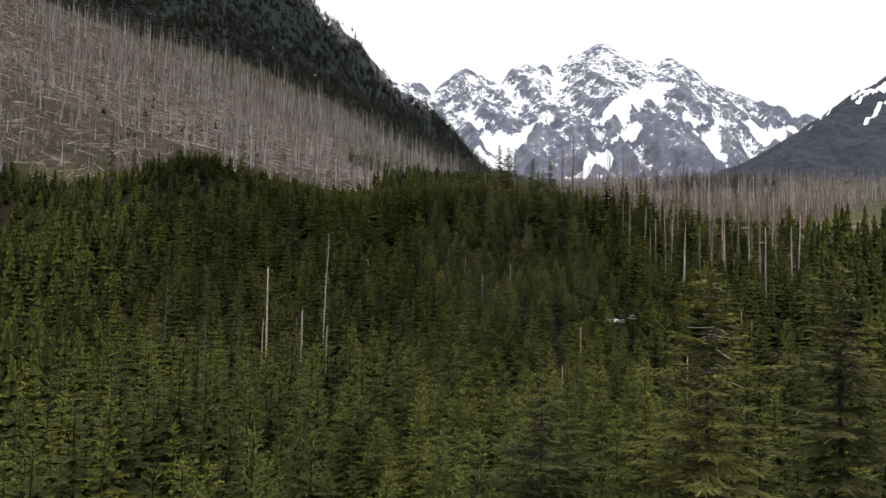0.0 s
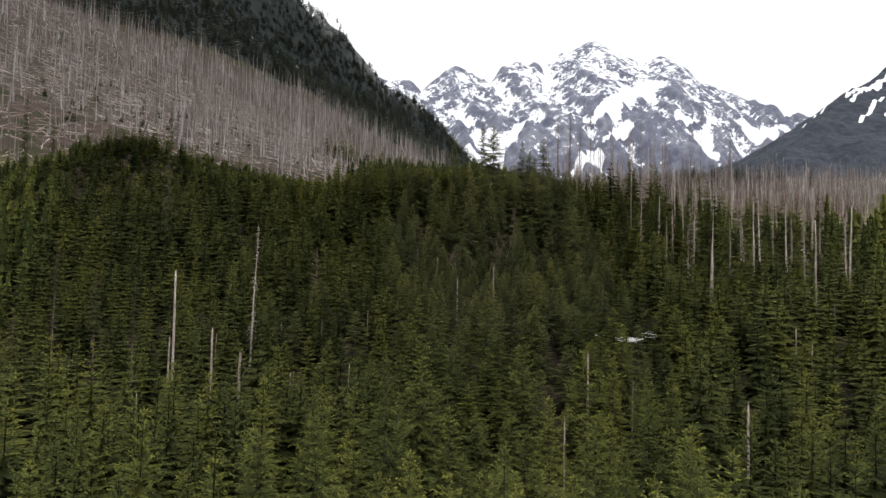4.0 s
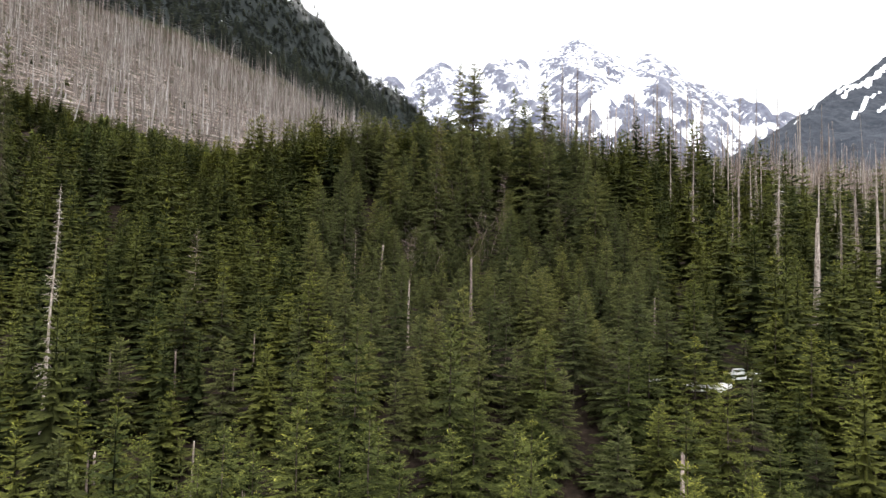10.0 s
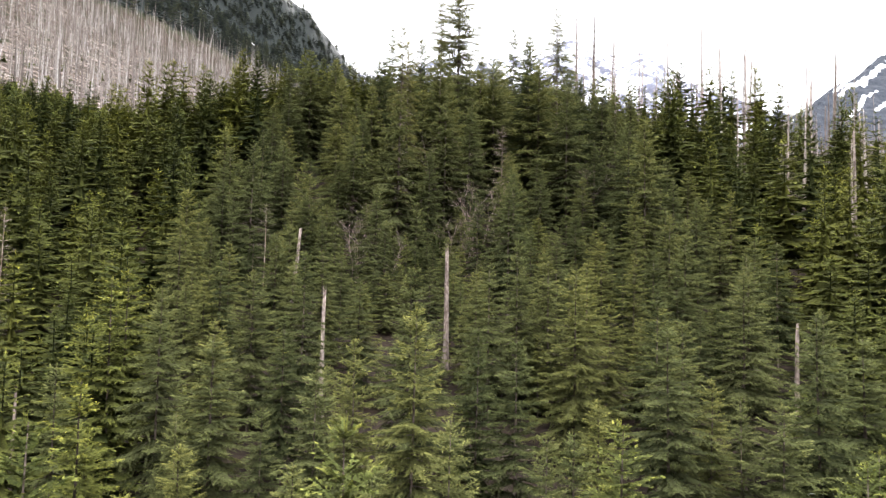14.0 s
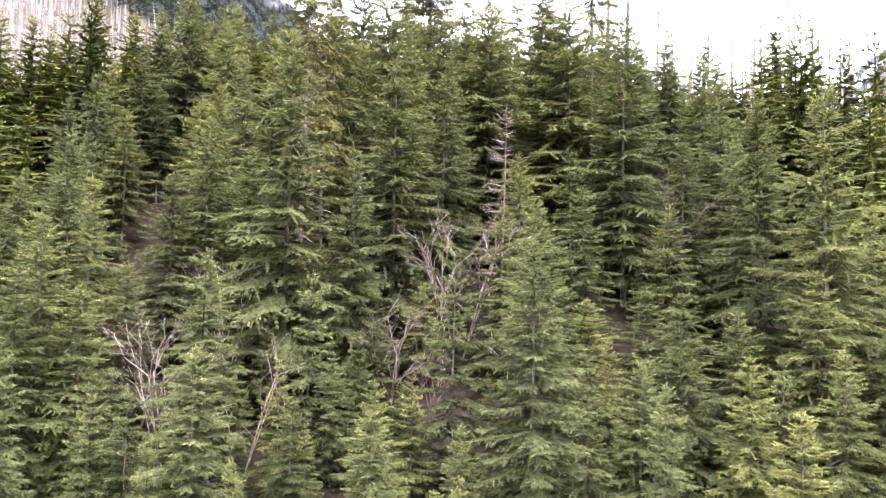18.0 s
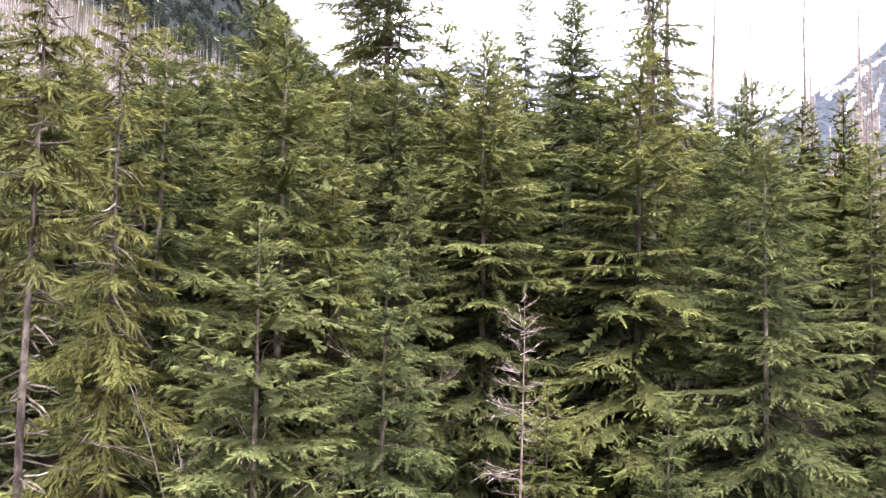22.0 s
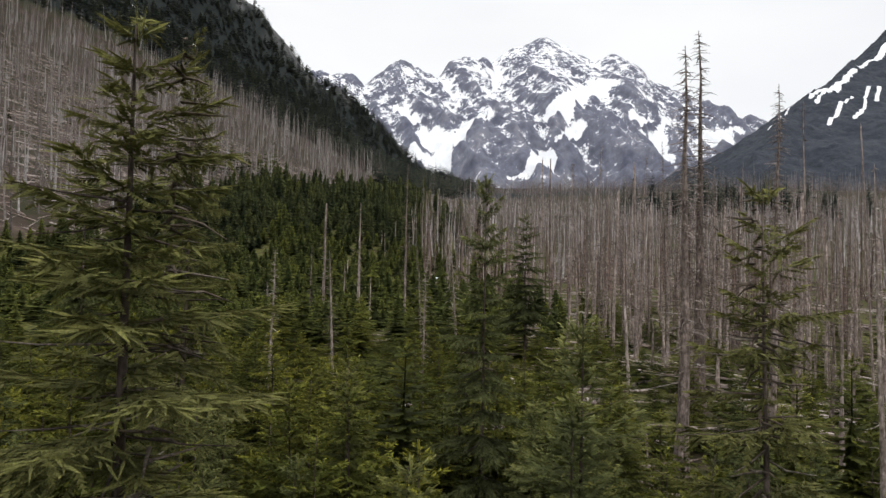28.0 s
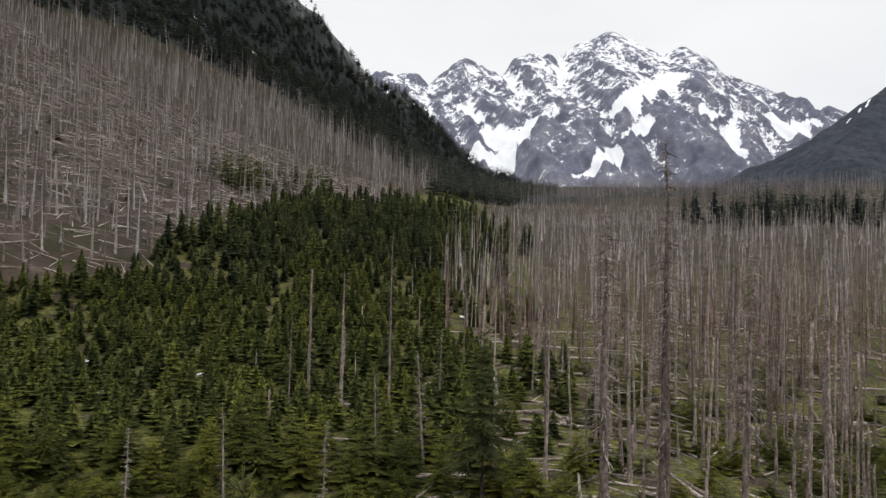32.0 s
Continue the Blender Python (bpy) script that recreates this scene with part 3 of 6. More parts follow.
def feathered_crown(seed, tall, reach, bottom, whorls, per_whorl, twigs, droop=0.28, ragged=0.2, gap=0.06, hang=0.25, fine=1.0, nodes=(9, 5), taper=0.68, body=0.0, cloud=None):
    """The crown of a spruce that is seen close by: boughs with feathered side twigs."""
    r = np.random.default_rng(seed)
    rel = np.clip((np.arange(whorls) + r.uniform(-0.22, 0.22, whorls)) / whorls, 0, 1) ** 0.85
    size = reach * (0.035 + 0.965 * (1 - rel) ** taper) * np.where(rel < 0.12, 0.8 + rel * 1.6, 1)
    lv = np.repeat(np.arange(whorls), per_whorl)
    n = len(lv)
    az = r.uniform(0, 6.28, whorls)[lv] + np.tile(np.arange(per_whorl), whorls) * 2 * np.pi / per_whorl + r.normal(0, 0.22, n)
    span = size[lv] * np.clip(r.normal(1, ragged, n), 0.35, 1.45)
    keep = r.uniform(0, 1, n) > gap
    lv, az, span = lv[keep], az[keep], span[keep]
    n = len(lv)
    up_r = rel[lv]
    lift = np.interp(up_r, [0, 0.5, 0.85, 1], [-droop, -droop * 0.2, 0.4, 1.0]) + r.normal(0, 0.09, n)
    z = np.zeros((n, 3)) + [0, 0, 1.0]
    out = np.stack([np.cos(az), np.sin(az), lift], 1)
    root = np.zeros((n, 3))
    root[:, 2] = tall * (bottom + (0.985 - bottom) * up_r) + r.normal(0, 0.1, n)
    way = unit(out)
    # boughs coloured from shade-dark at the root to bright near the treetop
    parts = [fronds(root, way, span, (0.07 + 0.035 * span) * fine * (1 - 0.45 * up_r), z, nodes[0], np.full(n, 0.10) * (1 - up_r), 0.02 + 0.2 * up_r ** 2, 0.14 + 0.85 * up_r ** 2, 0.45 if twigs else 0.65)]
    q = 6
    a = np.arange(q) * 2 * np.pi / q
    up = unit(np.stack([0.10 * np.cos(a), 0.10 * np.sin(a), np.ones(q)], 1))
    parts.append(blades(np.tile([[0, 0, tall * 0.955]], (q, 1)), up, np.full(q, tall * 0.036), np.full(q, 0.007), np.stack([-np.sin(a), np.cos(a), 0 * a], 1), np.full(q, 0.6), np.ones(q)))
    if cloud:
        parts.append(spray_cloud(root, way, span, 0.08 + 0.2 * span, up_r, *cloud, seed + 2))
    if body:
        parts.append(plates(root, way, span * (0.92 - 0.5 * up_r ** 2), (0.02 + body * span) * (1 - 0.75 * up_r ** 1.5), up_r, seed + 1, 7 if cloud else 4 if twigs else 3))
    if not twigs:
        return joined(parts)
    k = np.repeat(np.arange(n), twigs)
    m = len(k)
    s = np.clip(np.tile((np.arange(twigs) + 0.7) / twigs, n) * 0.95 + r.uniform(-0.07, 0.07, m), 0.12, 0.98)
    hand = np.tile(np.where(np.arange(twigs) % 2 == 0, 1.0, -1.0), n)
    at = root[k] + way[k] * (span[k] * s)[:, None] - z[k] * (0.10 * (1 - up_r[k]) * span[k] * s ** 2)[:, None]
    across = unit(np.cross(way[k], z[k]))
    turn = np.clip(r.normal(0.85, 0.32, m), 0.1, 1.7)
    down = hang * r.gamma(1.6, 0.6, m) * (1.1 - 0.7 * up_r[k])
    tw = unit(way[k] * np.cos(turn)[:, None] + across * (np.sin(turn) * hand)[:, None] - z[k] * down[:, None])
    ln = (0.10 + 0.36 * span[k]) * (1.12 - 0.82 * s) * r.uniform(0.55, 1.35, m)
    tilt = unit(z[k] + 0.45 * r.normal(0, 1, (m, 3)))
    # light painted into the twigs: brighter further out and higher up
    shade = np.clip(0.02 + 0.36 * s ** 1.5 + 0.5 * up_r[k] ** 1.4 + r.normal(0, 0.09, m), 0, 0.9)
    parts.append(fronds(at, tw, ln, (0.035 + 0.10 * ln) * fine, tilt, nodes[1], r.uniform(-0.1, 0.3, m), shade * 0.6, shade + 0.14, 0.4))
    return joined(parts)


def skirts(seed, tall, reach, bottom, tiers, points, slim=1.0, dark=0.0):
    """Drooping tiers of boughs with jagged hems, coloured dark for shade; dark: how much more."""
    r = np.random.default_rng(seed)
    vs, fs, ts, k = [], [], [], 0
    for q in range(tiers):
        rel = q / tiers
        rad = slim * reach * (0.03 + 0.97 * (1 - rel) ** 0.78) * (0.85 if q == 0 else 1) * r.uniform(0.88, 1.12)
        top = tall * (bottom + (1 - bottom) * min(1, (q + 1.35) / tiers))
        low = tall * (bottom + (1 - bottom) * rel)
        a = np.arange(points) * 2 * np.pi / points + r.uniform(0, 6.28)
        out = np.where(np.arange(points) % 2 == 0, 1.05, 0.45) * np.clip(r.normal(1, 0.25, points), 0.45, 1.6)
        lift = np.interp(rel, [0, 0.6, 1], [-0.05, 0.1, 0.35])
        hem = np.stack([np.cos(a) * rad * out, np.sin(a) * rad * out, low + lift * rad * out + r.normal(0, 0.12, points)], 1)
        neck = np.stack([np.cos(a) * rad * 0.16, np.sin(a) * rad * 0.16, np.full(points, top)], 1)
        vs += [neck, hem]
        # necks and low hems get painted shade, upper hems painted light
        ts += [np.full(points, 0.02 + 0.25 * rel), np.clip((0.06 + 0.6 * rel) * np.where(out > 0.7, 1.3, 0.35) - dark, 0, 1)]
        i = np.arange(points)
        j = (i + 1) % points
        fs += [np.stack([k + i, k + points + i, k + points + j], 1), np.stack([k + i, k + points + j, k + j], 1)]
        k += 2 * points
    return np.concatenate(vs), np.concatenate(fs), np.concatenate(ts)


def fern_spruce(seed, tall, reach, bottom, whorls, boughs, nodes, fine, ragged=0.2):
    """A spruce that is seen from some way off: whole boughs as fronds round a core coloured dark for shade."""
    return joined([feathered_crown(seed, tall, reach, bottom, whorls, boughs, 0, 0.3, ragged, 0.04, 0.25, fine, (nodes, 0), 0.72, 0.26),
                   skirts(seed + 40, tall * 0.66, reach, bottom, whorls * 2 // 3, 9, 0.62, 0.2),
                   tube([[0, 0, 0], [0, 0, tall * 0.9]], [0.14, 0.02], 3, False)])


def spruce_trunk(seed, tall, thick, sides=7, stubs=0, bottom=0.3):
    r = np.random.default_rng(seed)
    s = np.linspace(0, 1, 9)
    bend = np.stack([np.cumsum(r.normal(0, 0.02, 9)), np.cumsum(r.normal(0, 0.02, 9)), s * tall * 0.97], 1)
    bend[:, :2] -= bend[0, :2]
    parts = [tube(bend, thick * (1 - 0.93 * s) * np.where(s < 0.03, 1.35, 1), sides)]
    for _ in range(stubs):
        h = r.uniform(0.1, bottom + 0.25)
        a, ln = r.uniform(0, 6.28), r.uniform(0.4, 1.7)
        p = np.array([np.interp(h, s, bend[:, 0]), np.interp(h, s, bend[:, 1]), h * tall])
        d = np.array([np.cos(a), np.sin(a), r.uniform(-0.35, 0.1)])
        q = p + d * ln * 0.6 + [0, 0, -0.05]
        parts.append(tube([p, q, p + d * ln + [r.normal(0, 0.1), r.normal(0, 0.1), 0]], [0.03, 0.02, 0.008], 3))
    return joined(parts)


def snag_shape(seed, tall, thick, sides=7, twigs=30, broken=0.0, rings=7, long=1.2, twig_sides=3, twig=0.04):
    """A standing dead trunk with the stubs of its boughs; broken: how ragged its head is."""
    r = np.random.default_rng(seed)
    s = np.linspace(0, 1, rings)
    bend = np.stack([np.cumsum(r.normal(0, 0.006 * tall / rings * 3, rings)), np.cumsum(r.normal(0, 0.006 * tall / rings * 3, rings)), s * tall], 1)
    bend[:, :2] -= bend[0, :2]
    end = 0.55 if broken else 0.06
    rad = thick * (1 - (1 - end) * s) * np.where(s < 0.02, 1.4, 1)
    v, f, t = tube(bend, rad, sides)
    if broken:
        top = (rings - 1) * sides
        v[top:top + sides, 2] += r.uniform(-0.6, 0.5, sides) * broken
        v[-1, 2] -= 0.4 * broken
    parts = [(v, f, t)]
    for k in range(twigs):
        h = r.uniform(0.12, 0.99) ** 0.7
        a = r.uniform(0, 6.28)
        ln = long * r.uniform(0.25, 1.0) * (1.25 - h)
        p = np.array([np.interp(h, s, bend[:, 0]), np.interp(h, s, bend[:, 1]), h * tall])
        d = np.array([np.cos(a), np.sin(a), r.uniform(-0.55, 0.15)])
        q = p + d * ln * 0.55
        w = p + d * ln + np.array([0, 0, r.uniform(-0.3, 0.12) * ln])
        if twig_sides:
            parts.append(tube([p, q, w], [twig, twig * 0.7, twig * 0.25], twig_sides))
        else:
            e = np.array([-d[1], d[0], 0]) * 0.03 + np.array([0, 0, 0.045])
            parts.append((np.array([p - e, p + e, w]), np.array([[0, 1, 2]]), np.zeros(3)))
    return joined(parts)


def parted(shape):
    """Splits a dead tree into its trunk and its boughs: the trunk's faces hang together from the first one on."""
    v, f, t = shape
    n = int(np.argmax(np.minimum.reduceat(f.ravel(), np.arange(0, f.size, 3)) > np.maximum.accumulate(np.concatenate([[0], f.max(1)[:-1]]))))
    m = int(f[:n].max()) + 1
    return (v[:m], f[:n], t[:m]), (v[m:], f[n:] - m, t[m:])


def part(name, shape, mat, parent, label="", smooth=False, kind=""):
    me = mesh_from(name, shape[0], shape[1], mat, smooth, tip_light=shape[2])
    ob = new(name, me)
    ob.parent = parent
    return tagged(ob, label, kind=kind)


def stuff(name, shape, mat, label, category, smooth=False, **values):
    ob = new(name, mesh_from(name, shape[0], shape[1], mat, smooth, tip_light=shape[2], **values))
    return tagged(ob, label, category, kind="stuff")


def stand(x, y, lower=0.15):
    return float(height(x, y)) - lower


def grid_spots(x0, x1, y0, y1, step, seed, jitter=0.42):
    r = np.random.default_rng(seed)
    gx, gy = np.meshgrid(np.arange(x0, x1, step), np.arange(y0, y1, step))
    gx = gx + (np.arange(gx.shape[0]) % 2)[:, None] * step / 2
    p = np.stack([gx.ravel(), gy.ravel()], 1)
    return p + r.uniform(-jitter, jitter, p.shape) * step


# ---- ground ----
def sheet_lines(lo, hi, fine_lo, fine_hi, fine, grow):
    mid = list(np.arange(fine_lo, fine_hi + 0.1, fine))
    for sign, edge in ((1, hi), (-1, lo)):
        step, at = fine, mid[-1] if sign > 0 else mid[0]
        while (at < edge) if sign > 0 else (at > edge):
            step = min(step * grow, 34)
            at += sign * step
            mid.insert(len(mid) if sign > 0 else 0, at)
    return np.array(mid)


def dead_hill(x, y):
    """How far a place belongs to the slope of dead trunks."""
    tau, s = flank(x, y)
    edge = np.interp(tau, [-800, -433, -350, -250, -190, -80, -45, -15], [300, 240, 216, 200, 186, 186, 320, 900]) + 14 * wave(x, y, 50, 31)
    foot = np.interp(y, [250, 370, 400, 420, 440, 500, 560, 630, 700, 900], [-175, -80, -56, -45, -37, -36, -33, -20, 0, 30])
    return (s > edge) & (x < foot + 6 * wave(x, y, 18, 8)) & (height(x, y) > 47)


gx = sheet_lines(-2600, 3200, -140, 180, 4.0, 1.06)
gy = sheet_lines(-900, 4700, 20, 480, 4.0, 1.04)
GX, GY = np.meshgrid(gx, gy)
GZ = height(GX, GY)
nx, ny = len(gx), len(gy)
ii, jj = np.meshgrid(np.arange(ny - 1), np.arange(nx - 1), indexing="ij")
q0 = ii * nx + jj
quads = np.stack([q0, q0 + 1, q0 + nx + 1, q0 + nx], -1).reshape(-1, 4)
tau_g, s_g = flank(GX, GY)
steep = np.hypot(np.gradient(GZ, axis=1) / np.gradient(gx)[None], np.gradient(GZ, axis=0) / np.gradient(gy)[:, None])
cleared = np.maximum(dead_hill(GX, GY) * smoothstep(45, 60, GZ), (0.4 + 0.55 * smoothstep(420, 560, GY)) * smoothstep(40, 75, GX + 6 * wave(GX, GY, 20, 51)) * smoothstep(330, 420, GY))
is_flank = (s_g < 420) & (tau_g < 900) & (GY > 500) & (GX < 400)
right_side = (GX > 330) & (GY > 1250)
rocky = smoothstep(0.15, 0.7, fractal(GX, GY, 70, 41, 4) + (GZ - np.interp(tau_g, CREST_TAU, CREST_Z) * 0.84) / 60 - 0.35) * is_flank * smoothstep(250, 330, GZ)
rocky = np.maximum(rocky, smoothstep(0.2, 0.9, fractal(GX, GY, 130, 43, 4) + (GZ - 560) / 300) * right_side)
# where the wood's shade is painted on the floor along with its litter
shaded_floor = smoothstep(275, 255, GY + 0.28 * np.minimum(0, GX + 5) + 0.3 * np.clip(GX + 50, -60, 0)) * (GY > 20)
heath = np.clip(is_flank + right_side * 1.0, 0, 1) * (1 - dead_hill(GX, GY))
cliff = smoothstep(-0.1, 0.5, fractal(GX, GY, 45, 47, 3) + 0.35) * smoothstep(50, 80, tau_g) * smoothstep(160, 130, tau_g) * smoothstep(60, 30, s_g) * (s_g > -60)
rocky = np.maximum(rocky, 0.45 * cliff)
snow_g = right_side * np.clip(0.45 + (GZ - 500) / 620, 0, 0.72)
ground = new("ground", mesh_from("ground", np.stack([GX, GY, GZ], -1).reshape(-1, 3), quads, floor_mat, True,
             shaded_floor=shaded_floor.ravel(), cleared=cleared.ravel(), rock=rocky.ravel(), heath=heath.ravel(), snow=snow_g.ravel()))
tagged(ground, "mossy forest floor and steep mountain slopes with brush and litter", "ground", kind="structure")


# ---- the snowy range at the head of the valley ----
# summits: x, y, z, fall across the valley, fall towards it
SUMMITS = [
    (-252, 3900, 1094, 0.74, 0.91),
    (-132, 3900, 1131, 0.81, 0.91),
    (86, 4000, 1222, 0.68, 0.81),
    (151, 4000, 1203, 0.81, 0.91),
    (347, 4050, 1217, 0.81, 0.85),
    (441, 4100, 1268, 0.68, 0.81),
    (522, 4100, 1269, 1.08, 0.91),
    (728, 4250, 1384, 1.01, 0.85),
    (847, 4300, 1451, 0.68, 0.75),
    (946, 4300, 1421, 0.81, 0.91),
    (1010, 4250, 1365, 0.68, 0.98),
    (1133, 4150, 1299, 1.08, 0.91),
    (1209, 4150, 1332, 0.74, 0.78),
    (1304, 4150, 1294, 0.81, 0.91),
    (1397, 4100, 1186, 1.08, 0.85),
    (1522, 4000, 1080, 2.7, 1.56),
    (1475, 4000, 1037, 0.94, 0.91),
    (1680, 4100, 1070, 0.61, 0.78),
    (1798, 4150, 1052, 0.68, 0.78),
    (1964, 4200, 1068, 0.41, 0.78),
    (2257, 4200, 1034, 0.41, 0.78),
]


def range_height(x, y):
    w = 26 * fractal(x, y, 330, 61, 3)
    z = np.full(np.shape(x), 150.0)
    for sx, sy, sz, kx, ky in SUMMITS:
        dx, dy = np.abs(x + w - sx), y - sy
        reach = np.sqrt((kx * dx) ** 2 + (np.where(dy < 0, ky, 0.9) * dy) ** 2 + 500.0) - 20.0
        z = np.maximum(z, sz - reach)
    low = np.clip((1250 - z) / 500, 0, 1)
    ribs = fractal(x + 0.25 * y, 0.32 * y, 300, 63, 5, True)
    z = z + (20 + 75 * low) * (ribs - 0.9) * smoothstep(-0.05, 0.15, low) + (15 * fractal(x + 0.3 * y, 0.5 * y, 80, 67, 5, True) - 4) * (0.4 + low)
    return z


# snowfields of the bowls and gullies, placed to fit the camera's view: from x, y to x, y, and half its width
SNOW_FIELDS = [(206, 3357, 292, 3221, 62), (292, 3221, 464, 3460, 34), (150, 3188, 265, 3162, 40), (921, 3665, 1051, 3795, 70),
               (999, 3758, 768, 3404, 34), (768, 3404, 714, 3383, 26), (1247, 3523, 1125, 3280, 34), (1125, 3280, 1137, 3212, 46),
               (1095, 3297, 1136, 3263, 24), (675, 3191, 554, 2980, 24), (554, 2980, 490, 2982, 20), (1411, 3578, 1453, 3461, 42),
               (1453, 3461, 1628, 3624, 38), (1090, 3395, 1236, 3528, 24), (35, 3736, 162, 3506, 26), (837, 3330, 724, 3257, 20)]


def range_snow(x, y):
    near = np.full(np.shape(x), -1.0)
    wob = 22 * fractal(x, y, 90, 71, 3)
    for x0, y0, x1, y1, r in SNOW_FIELDS:
        t = np.clip(((x - x0) * (x1 - x0) + (y - y0) * (y1 - y0)) / ((x1 - x0) ** 2 + (y1 - y0) ** 2), 0, 1)
        d = np.hypot(x - x0 - t * (x1 - x0), y - y0 - t * (y1 - y0)) + wob
        near = np.maximum(near, 1 - d / (r * 1.1))
    return np.clip(near * 2.2, 0, 1)


rx, ry = np.arange(-620, 2160, 7.5), np.arange(2600, 4440, 7.5)
RX, RY = np.meshgrid(rx, ry)
RZ = range_height(RX, RY)
field = range_snow(RX, RY)
RZ = RZ + 12 - 10 * field


def softened(a, k):
    c = np.cumsum(np.pad(a, ((k + 1, k), (k + 1, k)), mode="edge"), 0)
    c = np.cumsum(c, 1)
    m = 2 * k + 1
    return (c[m:, m:] - c[:-m, m:] - c[m:, :-m] + c[:-m, :-m]) / m / m


hollow = softened(RZ, 9) - RZ
fall = np.hypot(np.gradient(RZ, 7.5, axis=0), np.gradient(RZ, 7.5, axis=1))
snow_r = 0.37 + hollow / 55 + (RZ - 820) / 1700 - 0.22 * (fall - 0.9) + 0.12 * fractal(RX, RY * 0.5, 160, 73, 3)
snow_r = snow_r - 0.28 * np.exp(-((RX - 775) / 85) ** 2 - ((RY - 4130) / 150) ** 2)
snow_r = np.clip(snow_r - 0.35 * smoothstep(700, 480, RZ), 0, 1) + field * 1.2
ii, jj = np.meshgrid(np.arange(len(ry) - 1), np.arange(len(rx) - 1), indexing="ij")
q0 = ii * len(rx) + jj
quads = np.stack([q0, q0 + 1, q0 + len(rx) + 1, q0 + len(rx)], -1).reshape(-1, 4)
peaks = new("backdrop_mountain_range", mesh_from("backdrop_mountain_range", np.stack([RX, RY, RZ], -1).reshape(-1, 3), quads, range_mat, False, snow=snow_r.ravel()))
tagged(peaks, "jagged grey rock mountain range streaked with spring snow", "mountains", kind="structure")


# ---- the dark mountain on the far side of the valley, with snow below its crest ----
CREST_SNOW = [(5, -49, 345, -27, 8), (342, 12, 1464, 40, 14), (-8, 95, 961, 123, 8), (84, 147, 945, 157, 8), (1603, 47, 1989, 131, 16), (267, 35, 903, 16, 8)]
al, ac = np.meshgrid(np.arange(-1000, 3600, 9.0), np.concatenate([np.arange(-1150, -200, 14.0), np.arange(-200, 220, 3.0), np.arange(220, 800, 14.0)]))
MX, MY = 1068 + 0.6 * al + 0.8 * ac, 2150 + 0.8 * al - 0.6 * ac
MZ = far_side(MX, MY)
crest_snow = np.full(al.shape, -1.0)
for a0, c0, a1, c1, r in CREST_SNOW:
    k = np.clip(((al - a0) * (a1 - a0) + (ac - c0) * (c1 - c0)) / ((a1 - a0) ** 2 + (c1 - c0) ** 2), 0, 1)
    d = np.hypot(al - a0 - k * (a1 - a0), ac - c0 - k * (c1 - c0)) + 0.5 * r * fractal(al / 5, ac, 60, 75, 3)
    crest_snow = np.maximum(crest_snow, 1 - d / (r * 0.78))
ii, jj = np.meshgrid(np.arange(al.shape[0] - 1), np.arange(al.shape[1] - 1), indexing="ij")
q0 = ii * al.shape[1] + jj
quads = np.stack([q0, q0 + 1, q0 + al.shape[1] + 1, q0 + al.shape[1]], -1).reshape(-1, 4)
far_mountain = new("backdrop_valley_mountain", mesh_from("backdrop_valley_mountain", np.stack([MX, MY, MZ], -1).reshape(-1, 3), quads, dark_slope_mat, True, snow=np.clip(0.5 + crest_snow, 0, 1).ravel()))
tagged(far_mountain, "dark blue-grey mountainside with snow streaks below its crest", "mountain", kind="structure")

# ---- where things stand ----
PATH_T = np.array([r[0] for r in PATH])
PATH_P = np.array([r[1:4] for r in PATH])


def clear_of_path(x, y, top, margin=3.0, below=2.5):
    """True where a tree with this top leaves the way free."""
    fine = np.linspace(0, 32, 500)
    px, py, pz = (np.interp(fine, PATH_T, PATH_P[:, k]) for k in range(3))
    d = np.hypot(x[:, None] - px[None], y[:, None] - py[None])
    return ~((d < margin) & (top[:, None] > pz[None] - below)).any(1)


# ---- shapes of trees, made once ----
NEAR = []
for k in range(7):
    tall, reach, low = 14.0, (3.0, 3.2, 2.7, 3.1, 2.8, 3.3, 2.5)[k], (0.12, 0.05, 0.2, 0.1, 0.26, 0.04, 0.16)[k]
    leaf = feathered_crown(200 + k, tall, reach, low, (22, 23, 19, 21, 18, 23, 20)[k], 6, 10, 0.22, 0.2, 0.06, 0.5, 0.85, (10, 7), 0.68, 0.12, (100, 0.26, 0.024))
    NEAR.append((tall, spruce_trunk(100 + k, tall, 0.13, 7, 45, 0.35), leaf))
PLAIN = []
for k in range(5):
    leaf = feathered_crown(300 + k, 13.0, (3.0, 2.7, 3.2, 2.5, 2.9)[k], (0.06, 0.1, 0.04, 0.14, 0.08)[k], (20, 19, 21, 18, 20)[k], 6, 6, 0.22, 0.22, 0.05, 0.5, 1.1, (7, 4), 0.7, 0.2, (30, 0.3, 0.034))
    PLAIN.append((13.0, spruce_trunk(310 + k, 13.0, 0.12, 5, 8, 0.2), leaf))
OLD = []
